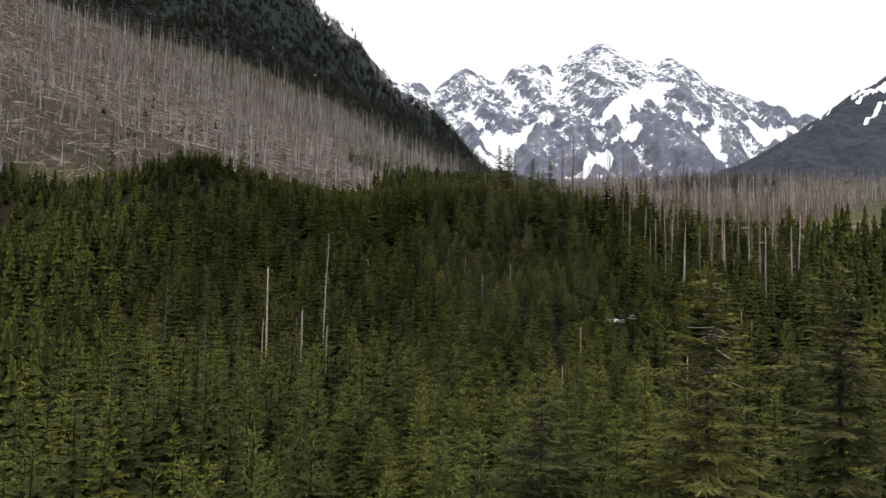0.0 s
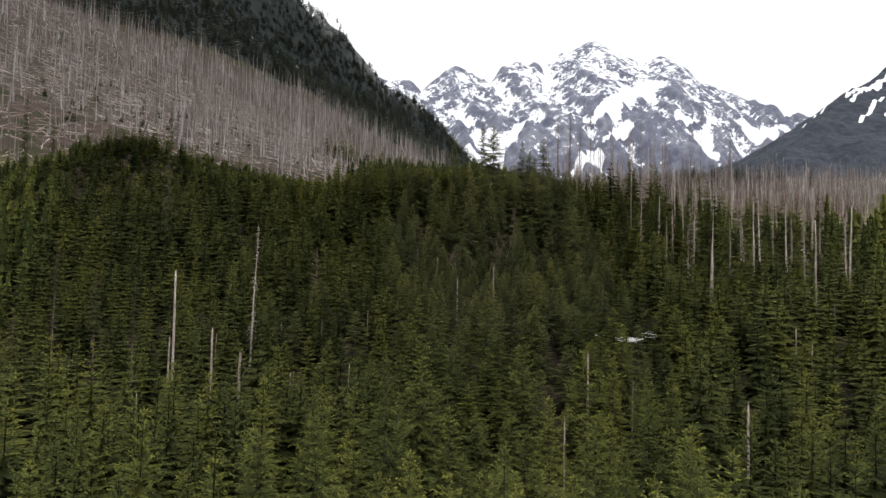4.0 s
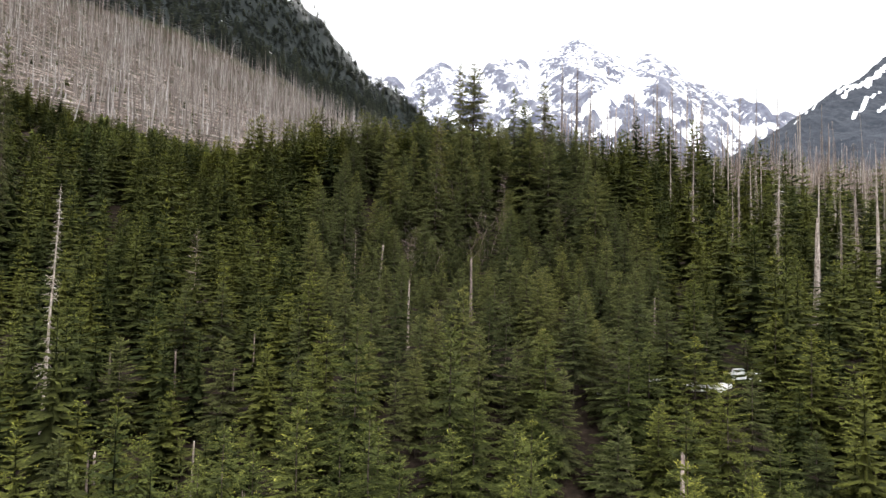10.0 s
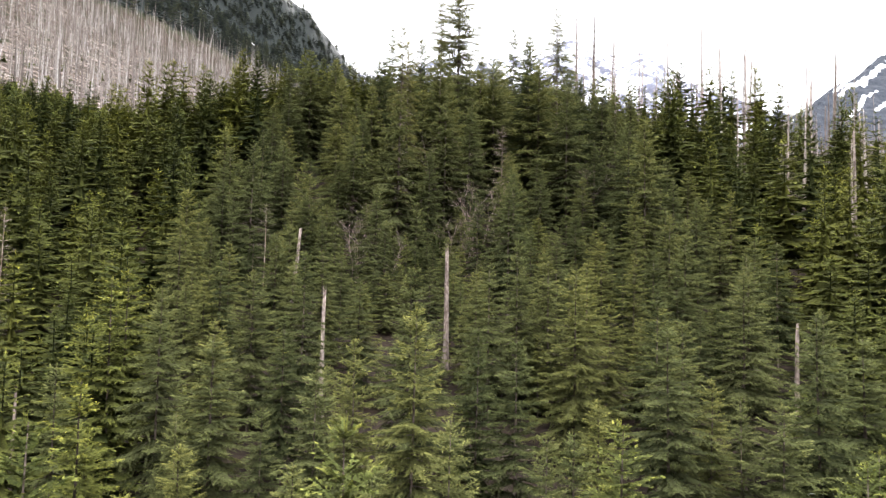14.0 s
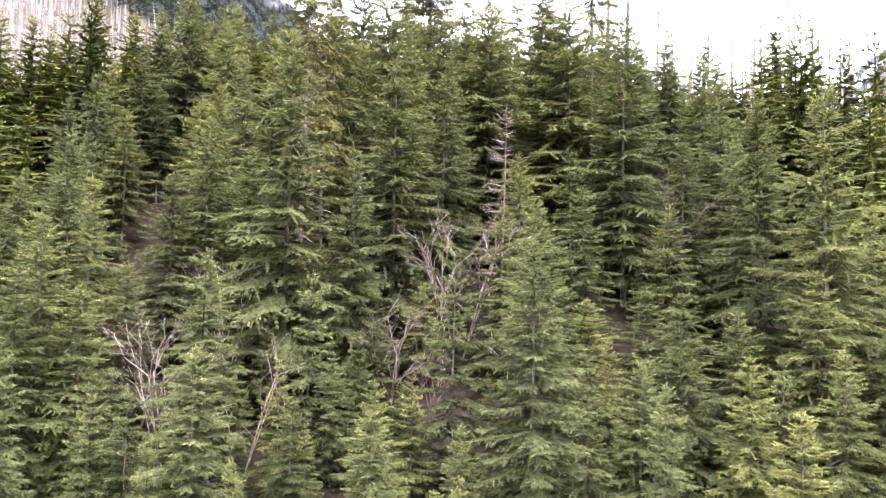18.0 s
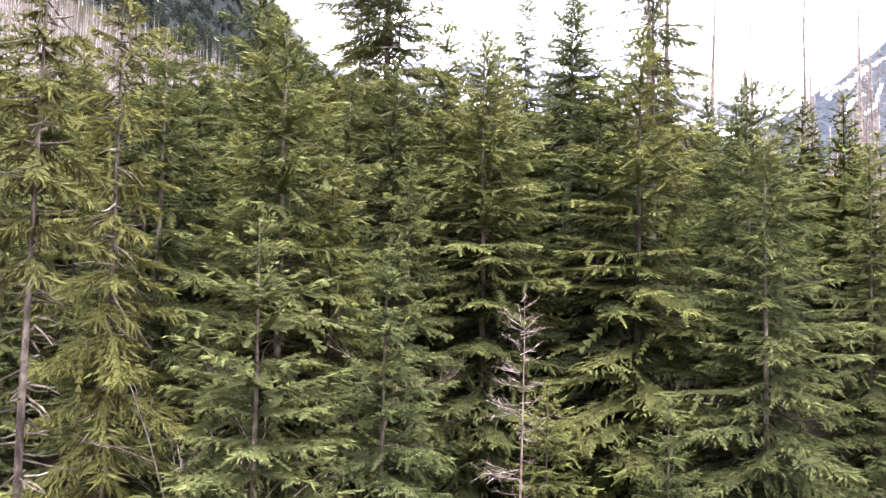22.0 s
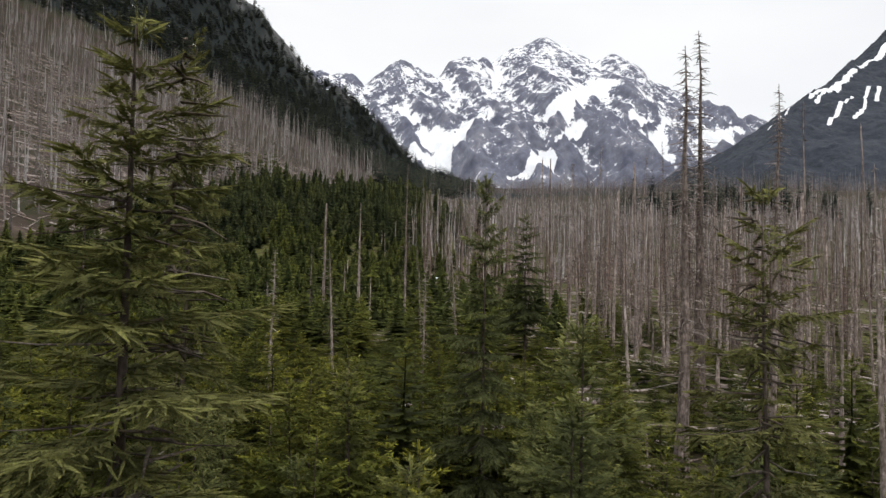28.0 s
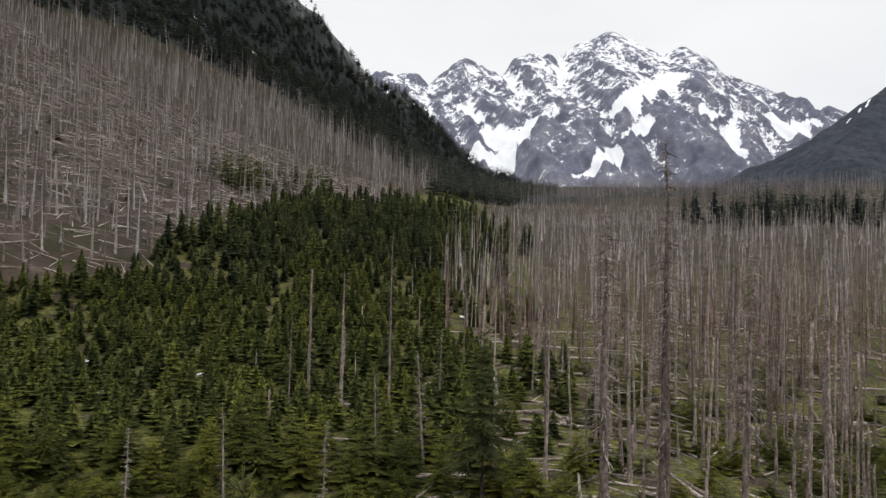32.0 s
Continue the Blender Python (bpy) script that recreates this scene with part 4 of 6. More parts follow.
for k in range(4):
    tall, reach, low = 24.0, (2.4, 2.5, 2.9, 1.7)[k], (0.18, 0.36, 0.16, 0.6)[k]
    leaf = feathered_crown(220 + k, tall, reach, low, (28, 20, 22, 13)[k], (7, 6, 6, 6)[k], (12, 10, 9, 9)[k], (0.42, 0.42, 0.42, 0.42)[k], (0.48, 0.42, 0.38, 0.38)[k], (0.3, 0.2, 0.1, 0.2)[k], (1.15, 0.95, 0.6, 0.7)[k], (0.8, 0.85, 1.2, 1.1)[k], ((13, 9), (10, 7), (7, 4), (7, 4))[k], (0.56, 0.55, 0.62, 0.6)[k], (0.02, 0.02, 0.1, 0.04)[k], ((85, 0.5, 0.028), (80, 0.42, 0.03), (70, 0.42, 0.036), (50, 0.42, 0.034))[k])
    leaf = leaf[0], leaf[1], np.clip((0.3, 0.22, 0.16, 0.16)[k] + 0.8 * leaf[2], 0, 1)
    OLD.append((tall, spruce_trunk(120 + k, tall, 0.19, 8, 90, 0.6), leaf, parted(snag_shape(125 + k, tall * 0.97, 0.1, 5, 110, 0, 6, reach * 0.85))[1]))
SMALL = []
for k in range(2):
    SMALL.append((5.0, spruce_trunk(140 + k, 5.0, 0.05, 5), feathered_crown(240 + k, 5.0, 1.3, 0.03, 13, 6, 6, 0.08, 0.2, 0.0, 0.2, 0.7, (7, 4), 0.7, 0.12, (36, 0.2, 0.022))))
MID = [fern_spruce(260 + k, 13.0, (2.8, 2.5, 3.0, 2.6, 2.7)[k], (0.06, 0.1, 0.03, 0.16, 0.08)[k], (14, 13, 15, 12, 14)[k], 6, 2, 2.4) for k in range(5)]
# the slim skirts are an added core, dark to stand for shade inside
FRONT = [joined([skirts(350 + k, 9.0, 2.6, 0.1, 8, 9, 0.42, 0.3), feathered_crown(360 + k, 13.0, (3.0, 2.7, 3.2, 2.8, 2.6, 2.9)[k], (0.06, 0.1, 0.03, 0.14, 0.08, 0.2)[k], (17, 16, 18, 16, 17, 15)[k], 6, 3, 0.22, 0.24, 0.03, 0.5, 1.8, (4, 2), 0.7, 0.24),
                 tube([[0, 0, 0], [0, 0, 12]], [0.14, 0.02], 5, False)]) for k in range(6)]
BUSHY = [feathered_crown(340 + k, 7.0, (2.1, 1.85, 2.25)[k], 0.03, 12, 6, 4, 0.15, 0.2, 0.03, 0.35, 1.4, (4, 2), 0.68, 0.22) for k in range(3)]
BUSHY = [(v, q, np.clip(0.1 + 0.9 * t, 0, 1)) for v, q, t in BUSHY]
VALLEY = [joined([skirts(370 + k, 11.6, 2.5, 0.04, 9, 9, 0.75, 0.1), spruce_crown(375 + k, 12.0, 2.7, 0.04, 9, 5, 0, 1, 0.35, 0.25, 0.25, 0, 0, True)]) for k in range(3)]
FAR = [spruce_crown(280 + k, 12.0, (2.1, 1.8, 2.3)[k], 0.04, 8, 6, 0, 1, 0.35, 0.25, 0.3, 0, 0, True) for k in range(3)]
FARTHER = [spruce_crown(290 + k, 12.0, (2.1, 1.8, 2.3)[k], 0.04, 5, 5, 0, 1, 0.35, 0.25, 0.4, 0, 0, True) for k in range(3)]
TINY = []
for k in range(2):
    c = [tube([[0, 0, 1.0 + 3.2 * q], [0, 0, 6.0 + 3.2 * q]], [2.1 - 0.55 * q, 0.15], 5, False) for q in range(3)]
    v, f, t = joined(c)
    v = v + np.random.default_rng(k).normal(0, 0.35, v.shape)
    # plain rise with height, standing for light from above
    TINY.append((v, f, np.clip(v[:, 2] / 14, 0, 1)))


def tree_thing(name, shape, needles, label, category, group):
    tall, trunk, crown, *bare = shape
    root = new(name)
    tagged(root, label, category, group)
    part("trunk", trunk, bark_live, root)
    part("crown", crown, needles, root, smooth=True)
    for twigs in bare:
        part("dead_wood_inside", twigs, twig_pale, root, "bare lichen-grey inner twigs", kind="stuff")
    return root


def first_or_copy(store, key, make, m):
    if key not in store:
        store[key] = make()
        store[key].matrix_basis = m
        return store[key]
    first = store[key]
    return copy_thing(first, m @ Matrix.Diagonal((*(1 / v for v in first.scale), 1)))


def standing(x, y, z, turn, wide, tall, lean=(0.0, 0.0)):
    m = Matrix.Translation((x, y, z)) @ Euler((lean[0], lean[1], 0)).to_matrix().to_4x4() @ Matrix.Rotation(turn, 4, "Z")
    return m @ Matrix.Diagonal((wide, wide, tall, 1))


made = {}
LABELS = ["young green spruce with dense tiers of boughs on the slope", "slim young spruce with yellow-green shoot tips",
          "spruce with bare grey lower trunk and green head", "broad young spruce with drooping boughs",
          "dark green spruce crowded by its neighbours", "full spruce clothed in needles to the ground", "narrow spruce with ragged thin boughs"]


def near_spruce(x, y, top, wide, kind, turn):
    z = stand(x, y)
    h = max(top - z, 4.0) / NEAR[kind][0]
    wide = wide * max(1.0, h) ** 0.85
    return first_or_copy(made, ("near", kind), lambda: tree_thing("spruce_tree", NEAR[kind], needles_near, LABELS[kind], "tree", "young spruces on the slope"),
                         standing(x, y, z, turn, wide, h))


def old_spruce(x, y, top, wide, kind, turn):
    z = stand(x, y)
    return first_or_copy(made, ("old", kind), lambda: tree_thing("old_spruce_tree", OLD[kind], needles_old, "tall old spruce with mossy drooping boughs and bare grey twigs", "tree", "old spruces"),
                         standing(x, y, z, turn, wide, (top - z) / OLD[kind][0]))


PLACED_SNAGS = [
    (-27.7, 187.2, 16.2, 'bigpale', 0, 0.9, 0.02),
    (63.5, 216.0, 29.0, 'bigpale', 1, 1.2, 0.03),
    (5.8, 206.9, 11.6, 'stub', 0, 1.0, 0.08),
    (17.7, 199.4, 9.9, 'stub', 1, 1.1, 0.0),
    (47.5, 220.0, 10.2, 'stub', 2, 0.9, 0.0),
    (59.2, 221.5, 23.7, 'tall', 0, 0.8, 0.0),
    (26.8, 149.1, -4.5, 'stub', 0, 1.1, 0.0),
    (-23.4, 193.8, -2.0, 'stub', 1, 0.9, 0.0),
    (61.6, 252.2, 42.2, 'tall', 1, 0.9, 0.0),
    (29.4, 331.2, 61.5, 'big', 1, 0.8, 0.0),
    (18.6, 340.2, 56.9, 'tall', 5, 1.0, 0.0),
    (23.4, 334.9, 56.7, 'tall', 2, 1.0, 0.0),
    (17.3, 334.6, 51.0, 'tall', 3, 0.7, 0.0),
    (41.8, 272.4, 57.9, 'big', 0, 1.45, 0.0),
    (47.4, 283.6, 63.0, 'big', 1, 1.65, 0.0),
    (48.9, 276.9, 57.5, 'big', 0, 1.1, 0.02),
    (37.5, 189.7, 5.3, 'stub', 0, 0.9, 0.0),
    (-15.3, 190.9, -1.5, 'stub', 1, 0.9, 0.0),
    (10.2, 191, 6.8, 'stub', 2, 0.8, 0.0),
    (-9, 191.3, -3.4, 'stub', 0, 0.8, 0.03),
    (66.9, 168.3, -2.8, 'stub', 1, 1.0, 0.0),
    (41.4, 131, -8.5, 'stub', 2, 1.1, 0.0),
    (33, 150, -8, 'stub', 0, 0.8, 0.02),
    (20, 128, -10, 'stub', 1, 0.8, 0.0),
    (-18.7, 179, -10.3, 'stub', 2, 1.0, 0.0),
    (48.8, 192.3, 1.0, 'stub', 0, 0.9, 0.0),
    (-41, 182.9, -5.1, 'stub', 1, 1.2, 0.0),
    (-17.4, 174.3, -9.7, 'stub', 2, 0.8, 0.0),
    (-8.2, 173.5, -8.3, 'stub', 0, 0.7, 0.02),
    (-0.9, 160.3, -9.4, 'stub', 1, 1.0, 0.0),
    (-40, 165.2, -12.8, 'stub', 2, 1.0, 0.0),
    (-6.6, 190.2, 0.5, 'stub', 0, 0.7, 0.0),
    (66.3, 172.7, -0.7, 'stub', 1, 0.9, 0.0),
    (-34.4, 188.6, -4.4, 'stub', 2, 0.9, 0.02),
    (-50.6, 130.7, -15.6, 'stub', 0, 1.0, 0.0),
    (77, 180.7, 3.7, 'stub', 1, 1.0, 0.0),
    (69.2, 208.6, 22, 'pale', 0, 1.04, -0.011),
    (73.3, 211.4, 28.5, 'pale', 1, 1.38, -0.029),
    (78, 215, 28, 'pale', 2, 1.34, -0.013),
    (86.3, 227, 30.7, 'pale', 3, 1.06, -0.0),
    (85.7, 210, 26, 'pale', 4, 1.21, -0.008),
    (-22.7, 159, -5.3, 'pale', 5, 1.36, -0.0),
    (-39.8, 181.6, 7.1, 'pale', 6, 1.2, -0.004),
    (-29.3, 168, -2.5, 'pale', 7, 1.1, -0.013),
    (56, 241, 37.6, 'pale', 0, 0.62, -0.009),
    (53.7, 224, 32, 'pale', 1, 1.17, 0.013),
    (61, 235, 30.8, 'pale', 2, 1.15, 0.021),
    (77.5, 242, 32.9, 'pale', 3, 0.66, -0.036),
    (95, 222, 28, 'pale', 4, 1.16, 0.015),
    (100, 236, 33, 'pale', 5, 1.39, 0.026),
    (70, 250, 40, 'pale', 6, 0.67, 0.002),
    (84, 250, 42, 'pale', 7, 0.62, -0.017),
    (60, 256, 44, 'pale', 0, 0.81, -0.007),
    (52, 258, 47, 'pale', 1, 0.73, 0.01),
    (46, 262, 50, 'pale', 2, 0.68, -0.018),
    (108, 228, 30, 'pale', 3, 1.17, 0.012),
    (92, 205, 22, 'pale', 4, 1.24, -0.002),
    (66, 262, 48, 'pale', 5, 0.64, 0.009),
    (76, 262, 47, 'pale', 6, 0.65, -0.019),
    (90, 262, 47, 'pale', 7, 0.82, -0.002),
    (57, 266, 50, 'pale', 0, 0.75, -0.015),
    (100, 255, 44, 'pale', 1, 0.64, -0.054),
    (112, 262, 46, 'pale', 2, 0.62, 0.013),
    (72.5, 244.0, 37.4, 'pale', 3, 0.76, 0.015),
    (66.1, 230.1, 29.3, 'pale', 4, 1.3, -0.031),
    (63.5, 205.4, 16.9, 'pale', 5, 1.0, 0.042),
    (121.9, 203.3, 14.7, 'pale', 6, 1.33, 0.01),
    (99.1, 216.8, 26.3, 'pale', 7, 1.01, 0.04),
    (87.0, 218.7, 23.5, 'pale', 0, 1.39, 0.004),
    (70.3, 236.8, 28.7, 'pale', 1, 1.23, -0.061),
    (63.7, 204.6, 23.1, 'pale', 2, 1.07, 0.021),
    (59.3, 206.4, 20.5, 'pale', 3, 1.03, -0.004),
    (84.1, 240.7, 33.0, 'pale', 4, 0.77, -0.023),
    (82.3, 198.1, 20.6, 'pale', 5, 1.06, 0.0),
    (74.5, 245.5, 32.8, 'pale', 6, 0.65, -0.019),
    (62.0, 225.5, 25.5, 'pale', 7, 1.05, -0.011),
    (82.1, 227.7, 29.5, 'pale', 0, 1.18, -0.005),
    (79.7, 229.3, 24.4, 'pale', 1, 1.19, -0.031),
    (89.8, 227.1, 27.9, 'pale', 2, 1.16, -0.009),
]
# ---- trees that stand out, by their places: x, y, height of the top, width, kind ----
PLACED = [
    (24.8, 238.9, 35.8, 1.15, 1),
    (29.1, 239.5, 35.7, 1.2, 2),
    (18.6, 228.6, 28.3, 1.15, 5),
    (21.4, 230.7, 27.9, 1.0, 0),
    (32.8, 233.7, 32.0, 1.0, 0),
    (37.9, 226.6, 26.2, 1.05, 5),
    (6.2, 236.0, 27.3, 1.0, 3),
    (24.7, 219.0, 19.2, 1.0, 6),
    (28.7, 227.1, 21.0, 0.75, 0),
    (5.4, 218.7, 19.9, 1.0, 3),
    (41.0, 225.4, 21.6, 1.0, 1),
    (18.0, 235.0, 35.6, 1.15, 3),
    (30.1, 237.7, 36.3, 1.2, 5),
    (16.2, 238.8, 32.6, 1.0, 0),
    (23.4, 211.1, 16.9, 0.9, 6),
    (19.6, 235.4, 30.5, 0.85, 4),
    (13.6, 223.3, 27.8, 1.05, 5),
    (14.6, 234.4, 34.4, 1.1, 2),
    (30.4, 249.6, 42.4, 1.0, 6),
    (31.1, 251.8, 44.4, 1.0, 1),
    (30.8, 242.5, 36.4, 1.1, 5),
    (23.5, 242.7, 38.3, 1.05, 0),
    (15.8, 242.7, 40.3, 1.0, 3),
    (16.8, 222.7, 21.9, 0.8, 0),
    (24.4, 216.0, 18.6, 0.8, 1),
    (30.4, 217, 15.3, 0.75, 5),
    (30.6, 208, 11.8, 0.7, 0),
    (37.5, 219, 25, 0.95, 3),
    (0.3, 218, 21.2, 1.0, 3),
    (33.4, 236.1, 34.4, 1.0, 1),
    (10, 240, 33, 0.9, 4),
    (26.8, 246, 37, 1.0, 2),
    (36.5, 244, 36, 1.0, 4),
    (40, 240, 33, 1.0, 5),
    (9, 227, 24, 0.95, 1),
    (12, 215, 16.5, 0.8, 0),
    (27.5, 213, 12.8, 0.6, 5),
    (33, 226, 20, 0.8, 3),
    (13.5, 243, 36, 0.95, 0),
    (17.2, 240.5, 33.5, 0.9, 4),
    (10.5, 246, 38, 0.95, 3),
    (19.5, 244.5, 36.5, 0.9, 6),
    (6, 243, 35, 1.0, 1),
    (22, 236.3, 31.2, 0.8, 2),
    (8.5, 231, 27, 0.85, 5),
    (10.8, 229, 23, 0.9, 1),
    (13.2, 229.5, 22, 0.8, 5),
    (7.5, 226, 21, 0.9, 3),
    (30.5, 222, 15.5, 0.8, 0),
    (33.5, 219, 14.5, 0.8, 5),
    (27.5, 221, 15, 0.7, 3),
    (12.2, 236.5, 27, 0.85, 0),
    (9.3, 234, 28, 0.8, 0),
    (8.2, 238.5, 31, 0.9, 5),
    (21.4, 240.2, 35.6, 1.05, 3),
    (19.2, 236.5, 32.8, 0.9, 0),
    (25.3, 241.5, 35.0, 1.0, 5),
    (25.0, 241.3, 37.5, 1.05, 5),
    (30.2, 262.9, 49.6, 0.75, 6),
    (11.3, 273.5, 53, 0.6, 2),
]
# spruces that stand out in the lower wood: x, y, height of the top
PLACED_LOWER = [
    (-47.5, 100.1, -12.8), (-19.5, 83.4, -13.8), (-38.8, 98.2, -13.8), (-22.2, 70.6, -13.7), (-7.2, 69.0, -14.1),
    (1.4, 73.9, -13.9), (-6.2, 92.3, -13.6), (10.9, 134.2, -9.8), (-17.7, 117.4, -13.4), (19.4, 76.4, -13.4),
    (26.0, 138.0, -9.8), (13.7, 157.3, -3.8), (18.2, 158.4, -3.3), (28.8, 168.3, 2.1), (45.8, 171.4, 3.2),
    (52.3, 167.2, 0.0), (10.5, 149.9, -8.3), (35.6, 154.0, -6.4), (2.7, 165.7, -1.8), (-12.4, 172.5, -7.1),
    (-20.2, 165.4, -8.8), (-6.3, 162.8, -8.9), (-35.6, 166.5, -9.2), (22.9, 141.1, -10.2), (15.4, 139.3, -10.6),
    (39.2, 151.0, -7.9), (60.7, 160.8, -3.1), (3.0, 175.1, 3.5), (22.4, 171.9, 2.7), (35.4, 171.3, 2.5),
    (31.7, 172.4, 1.7), (34.9, 162.9, 0.1), (45.1, 176.7, 4.4), (42.6, 177.3, 2.4), (31.0, 160.5, -2.0),
]
PLACED_FRONT = [
    (25.8, 159.9, -3.6), (41.0, 161.3, -4.2), (15.4, 176.0, 6.5), (-15.5, 194.5, 6.2), (-19.4, 185.8, 0.6),
    (-19.9, 173.9, -7.3), (-8.3, 184.2, 0.9), (38.0, 165.6, 0.0), (15.3, 181.9, 8.2), (19.6, 177.6, 5.2),
    (26.2, 178.3, 5.7), (29.4, 174.8, 3.0), (-0.3, 180.7, 3.5), (-11.9, 197.0, 6.7), (6.8, 179.6, 4.8),
    (11.5, 176.8, 3.8), (35.9, 180.3, 5.4), (39.7, 180.0, 4.2),
]
OUTSTANDING = PLACED_LOWER + PLACED_FRONT
taken = [(s[0], s[1]) for s in PLACED_SNAGS]
for x, y, top, wide, kind in PLACED:
    near_spruce(x, y, top, wide, kind, rng.uniform(0, 6.28))
    taken.append((x, y))

near_spruce(38.5, 298.4, 52.0, 1.0, 4, 1.0)
taken.append((39.2, 298.4))
for x, y, top in PLACED_FRONT:
    near_spruce(x, y, top, rng.uniform(0.85, 1.05), int(rng.integers(0, 7)), rng.uniform(0, 6.28))
taken += [(x, y) for x, y, top in OUTSTANDING]

# old spruces: on the brow, at the start of the flight, and among the young wood
OLD_TREES = [(21.0, 249.3, 50.6, 1.65, 0), (34.4, 248.8, 47.4, 1.05, 1), (6.2, 47, -3.6, 1.7, 2), (15.6, 46, 3.2, 1.9, 2), (26.0, 51, 3.8, 2.1, 2),
             (-69, 198, 14, 0.8, 3), (-62.5, 170.7, 0.4, 0.8, 3), (-54.3, 182.4, 7.4, 0.85, 3), (-45, 176, 6, 0.7, 3), (19.0, 262.5, 54.6, 0.8, 0),
             (13.7, 228.3, 36.5, 0.8, 3), (14.4, 231.3, 36.0, 0.75, 1), (-113, 284, 57.5, 0.6, 2), (-120, 281, 65, 0.6, 2), (-62.5, 242, 52.3, 0.75, 2), (-140, 296, 50, 0.5, 2), (-147, 300, 51, 0.5, 2)]
for x, y, top, wide, kind in OLD_TREES:
    old_spruce(x, y, top, wide, kind, rng.uniform(0, 6.28))
    taken.append((x, y))


def gaps_from(p, others, d):
    if len(others) == 0:
        return np.ones(len(p), bool)
    o = np.asarray(others)
    return (np.hypot(p[:, None, 0] - o[None, :, 0], p[:, None, 1] - o[None, :, 1]) > d).all(1)


# ---- the young wood in front ----
def tree_size(x, y, r):
    """Height of the young spruces: taller near the brow."""
    base = np.interp(y, [20, 140, 190, 212, 236, 250, 262, 280], [13.5, 13.5, 12, 12.5, 15.5, 15.0, 12.3, 8])
    return base * (1 + 0.16 * wave(x, y, 14, 91)) * np.clip(0.96 + np.where(y < 185, 0.27, 0.21) * r.normal(0, 1, len(x)), 0.48, np.where(y < 185, 1.42, 1.3))


def in_wood(x, y):
    brow = 268 - 0.28 * np.minimum(0, x + 5) - 0.3 * np.clip(x + 50, -60, 0) + 0.25 * np.minimum(0, x + 125) - 0.1 * np.maximum(0, x - 25)
    side = np.abs(x - 8) < 30 + 0.62 * (y + 25)
    return (y < brow) & side


spots = grid_spots(-190, 200, 22, 345, 3.9, 5, 0.45)
r = np.random.default_rng(17)
x, y = spots[:, 0], spots[:, 1]
tall = tree_size(x, y, r)
ok = in_wood(x, y) & (r.uniform(0, 1, len(x)) > 0.05 + 0.2 * (wave(x, y, 22, 93) > 0.5) * (y < 215)) & gaps_from(spots, taken, 2.2)
for ox, oy in ((6.2, 47), (15.6, 46), (26, 51)):
    ok &= ~((np.abs(x - ox) < 4.8) & (y > oy - 16) & (y < oy + 5))
z = height(x, y) - 0.15
ok &= clear_of_path(x, y, z + tall)
x, y, z, tall = x[ok], y[ok], z[ok], tall[ok]
tall = np.where((np.abs(x - 21) < 11) & (y > 198) & (y < 224), np.minimum(tall, 4.0 + 4.5 * r.uniform(0, 1, len(x))), tall)
for px, py, pz in OUTSTANDING:
    hides = (np.abs(x - px) < 2.6) & (y < py) & (y > py - 10)
    tall = np.where(hides, np.clip(np.minimum(tall, pz - z - 0.22 * (py - y) - 2.5), 3.0, None), tall)
# tops capped from the camera's height, so that they sit low in its view
view_cap = np.interp(y - 22, PATH_P[:, 1], PATH_P[:, 2]) - z + r.normal(-1.0, 1.2, len(x))
tall = np.where((np.abs(x - 20) < 26) & (y > 160) & (y < 246), np.clip(np.minimum(tall, view_cap), 3.5, None), tall)
# tops near the brow capped so the view over them stays open
skyline = np.interp(y, [236, 255, 300], [36.5, 40.8, 41.5]) + r.normal(0, 1.3, len(x))
tall = np.where((np.abs(x - 26) < 34) & (y > 236), np.clip(np.minimum(tall, skyline - z), 2.5, None), tall)
drop = (np.abs(x - 22) < 20) & (y > 222) & (y < 248) & ~gaps_from(np.stack([x, y], 1), taken, 3.4)
x, y, z, tall = x[~drop], y[~drop], z[~drop], tall[~drop]
close = (np.abs(x - 20) < 15 + 0.2 * (y - 165)) & (y > 166) & (y < 264)
idx = np.flatnonzero(close)
idx = idx[np.argsort(np.abs(x[idx] - 20) + 0.2 * np.abs(y[idx] - 220))][:190]
for k in idx:
    near_spruce(float(x[k]), float(y[k]), float(z[k] + tall[k]), float(r.uniform(0.8, 1.1) * (tall[k] / 14) ** 0.8), int(r.integers(0, 7)), float(r.uniform(0, 6.28)))
rest = np.ones(len(x), bool)
rest[idx] = False


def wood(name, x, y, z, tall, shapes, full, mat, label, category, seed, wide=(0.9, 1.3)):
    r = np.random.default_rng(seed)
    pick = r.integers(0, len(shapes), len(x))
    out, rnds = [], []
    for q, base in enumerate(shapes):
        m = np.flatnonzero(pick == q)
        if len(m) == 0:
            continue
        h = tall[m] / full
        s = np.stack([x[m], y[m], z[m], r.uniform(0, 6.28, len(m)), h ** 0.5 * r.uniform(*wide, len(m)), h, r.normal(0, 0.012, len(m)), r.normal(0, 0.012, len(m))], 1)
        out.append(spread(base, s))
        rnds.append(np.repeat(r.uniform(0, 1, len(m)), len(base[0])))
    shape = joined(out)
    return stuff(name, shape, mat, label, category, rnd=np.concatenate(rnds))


LOWER_LABELS = ["young spruce with bright shoot tips in the lower wood", "narrow dark green spruce in the lower wood", "wide-skirted young spruce in the lower wood",
                "thin-headed spruce with gaps between its boughs", "dense olive-green spruce in the lower wood"]


def lower_spruce(x, y, top, wide, kind, turn):
    z = stand(x, y)
    return first_or_copy(made, ("lower", kind), lambda: tree_thing("young_spruce", PLAIN[kind], needles_lower, LOWER_LABELS[kind], "tree", "young spruces in the lower wood"),
                         standing(x, y, z, turn, wide, (top - z) / 13.0))


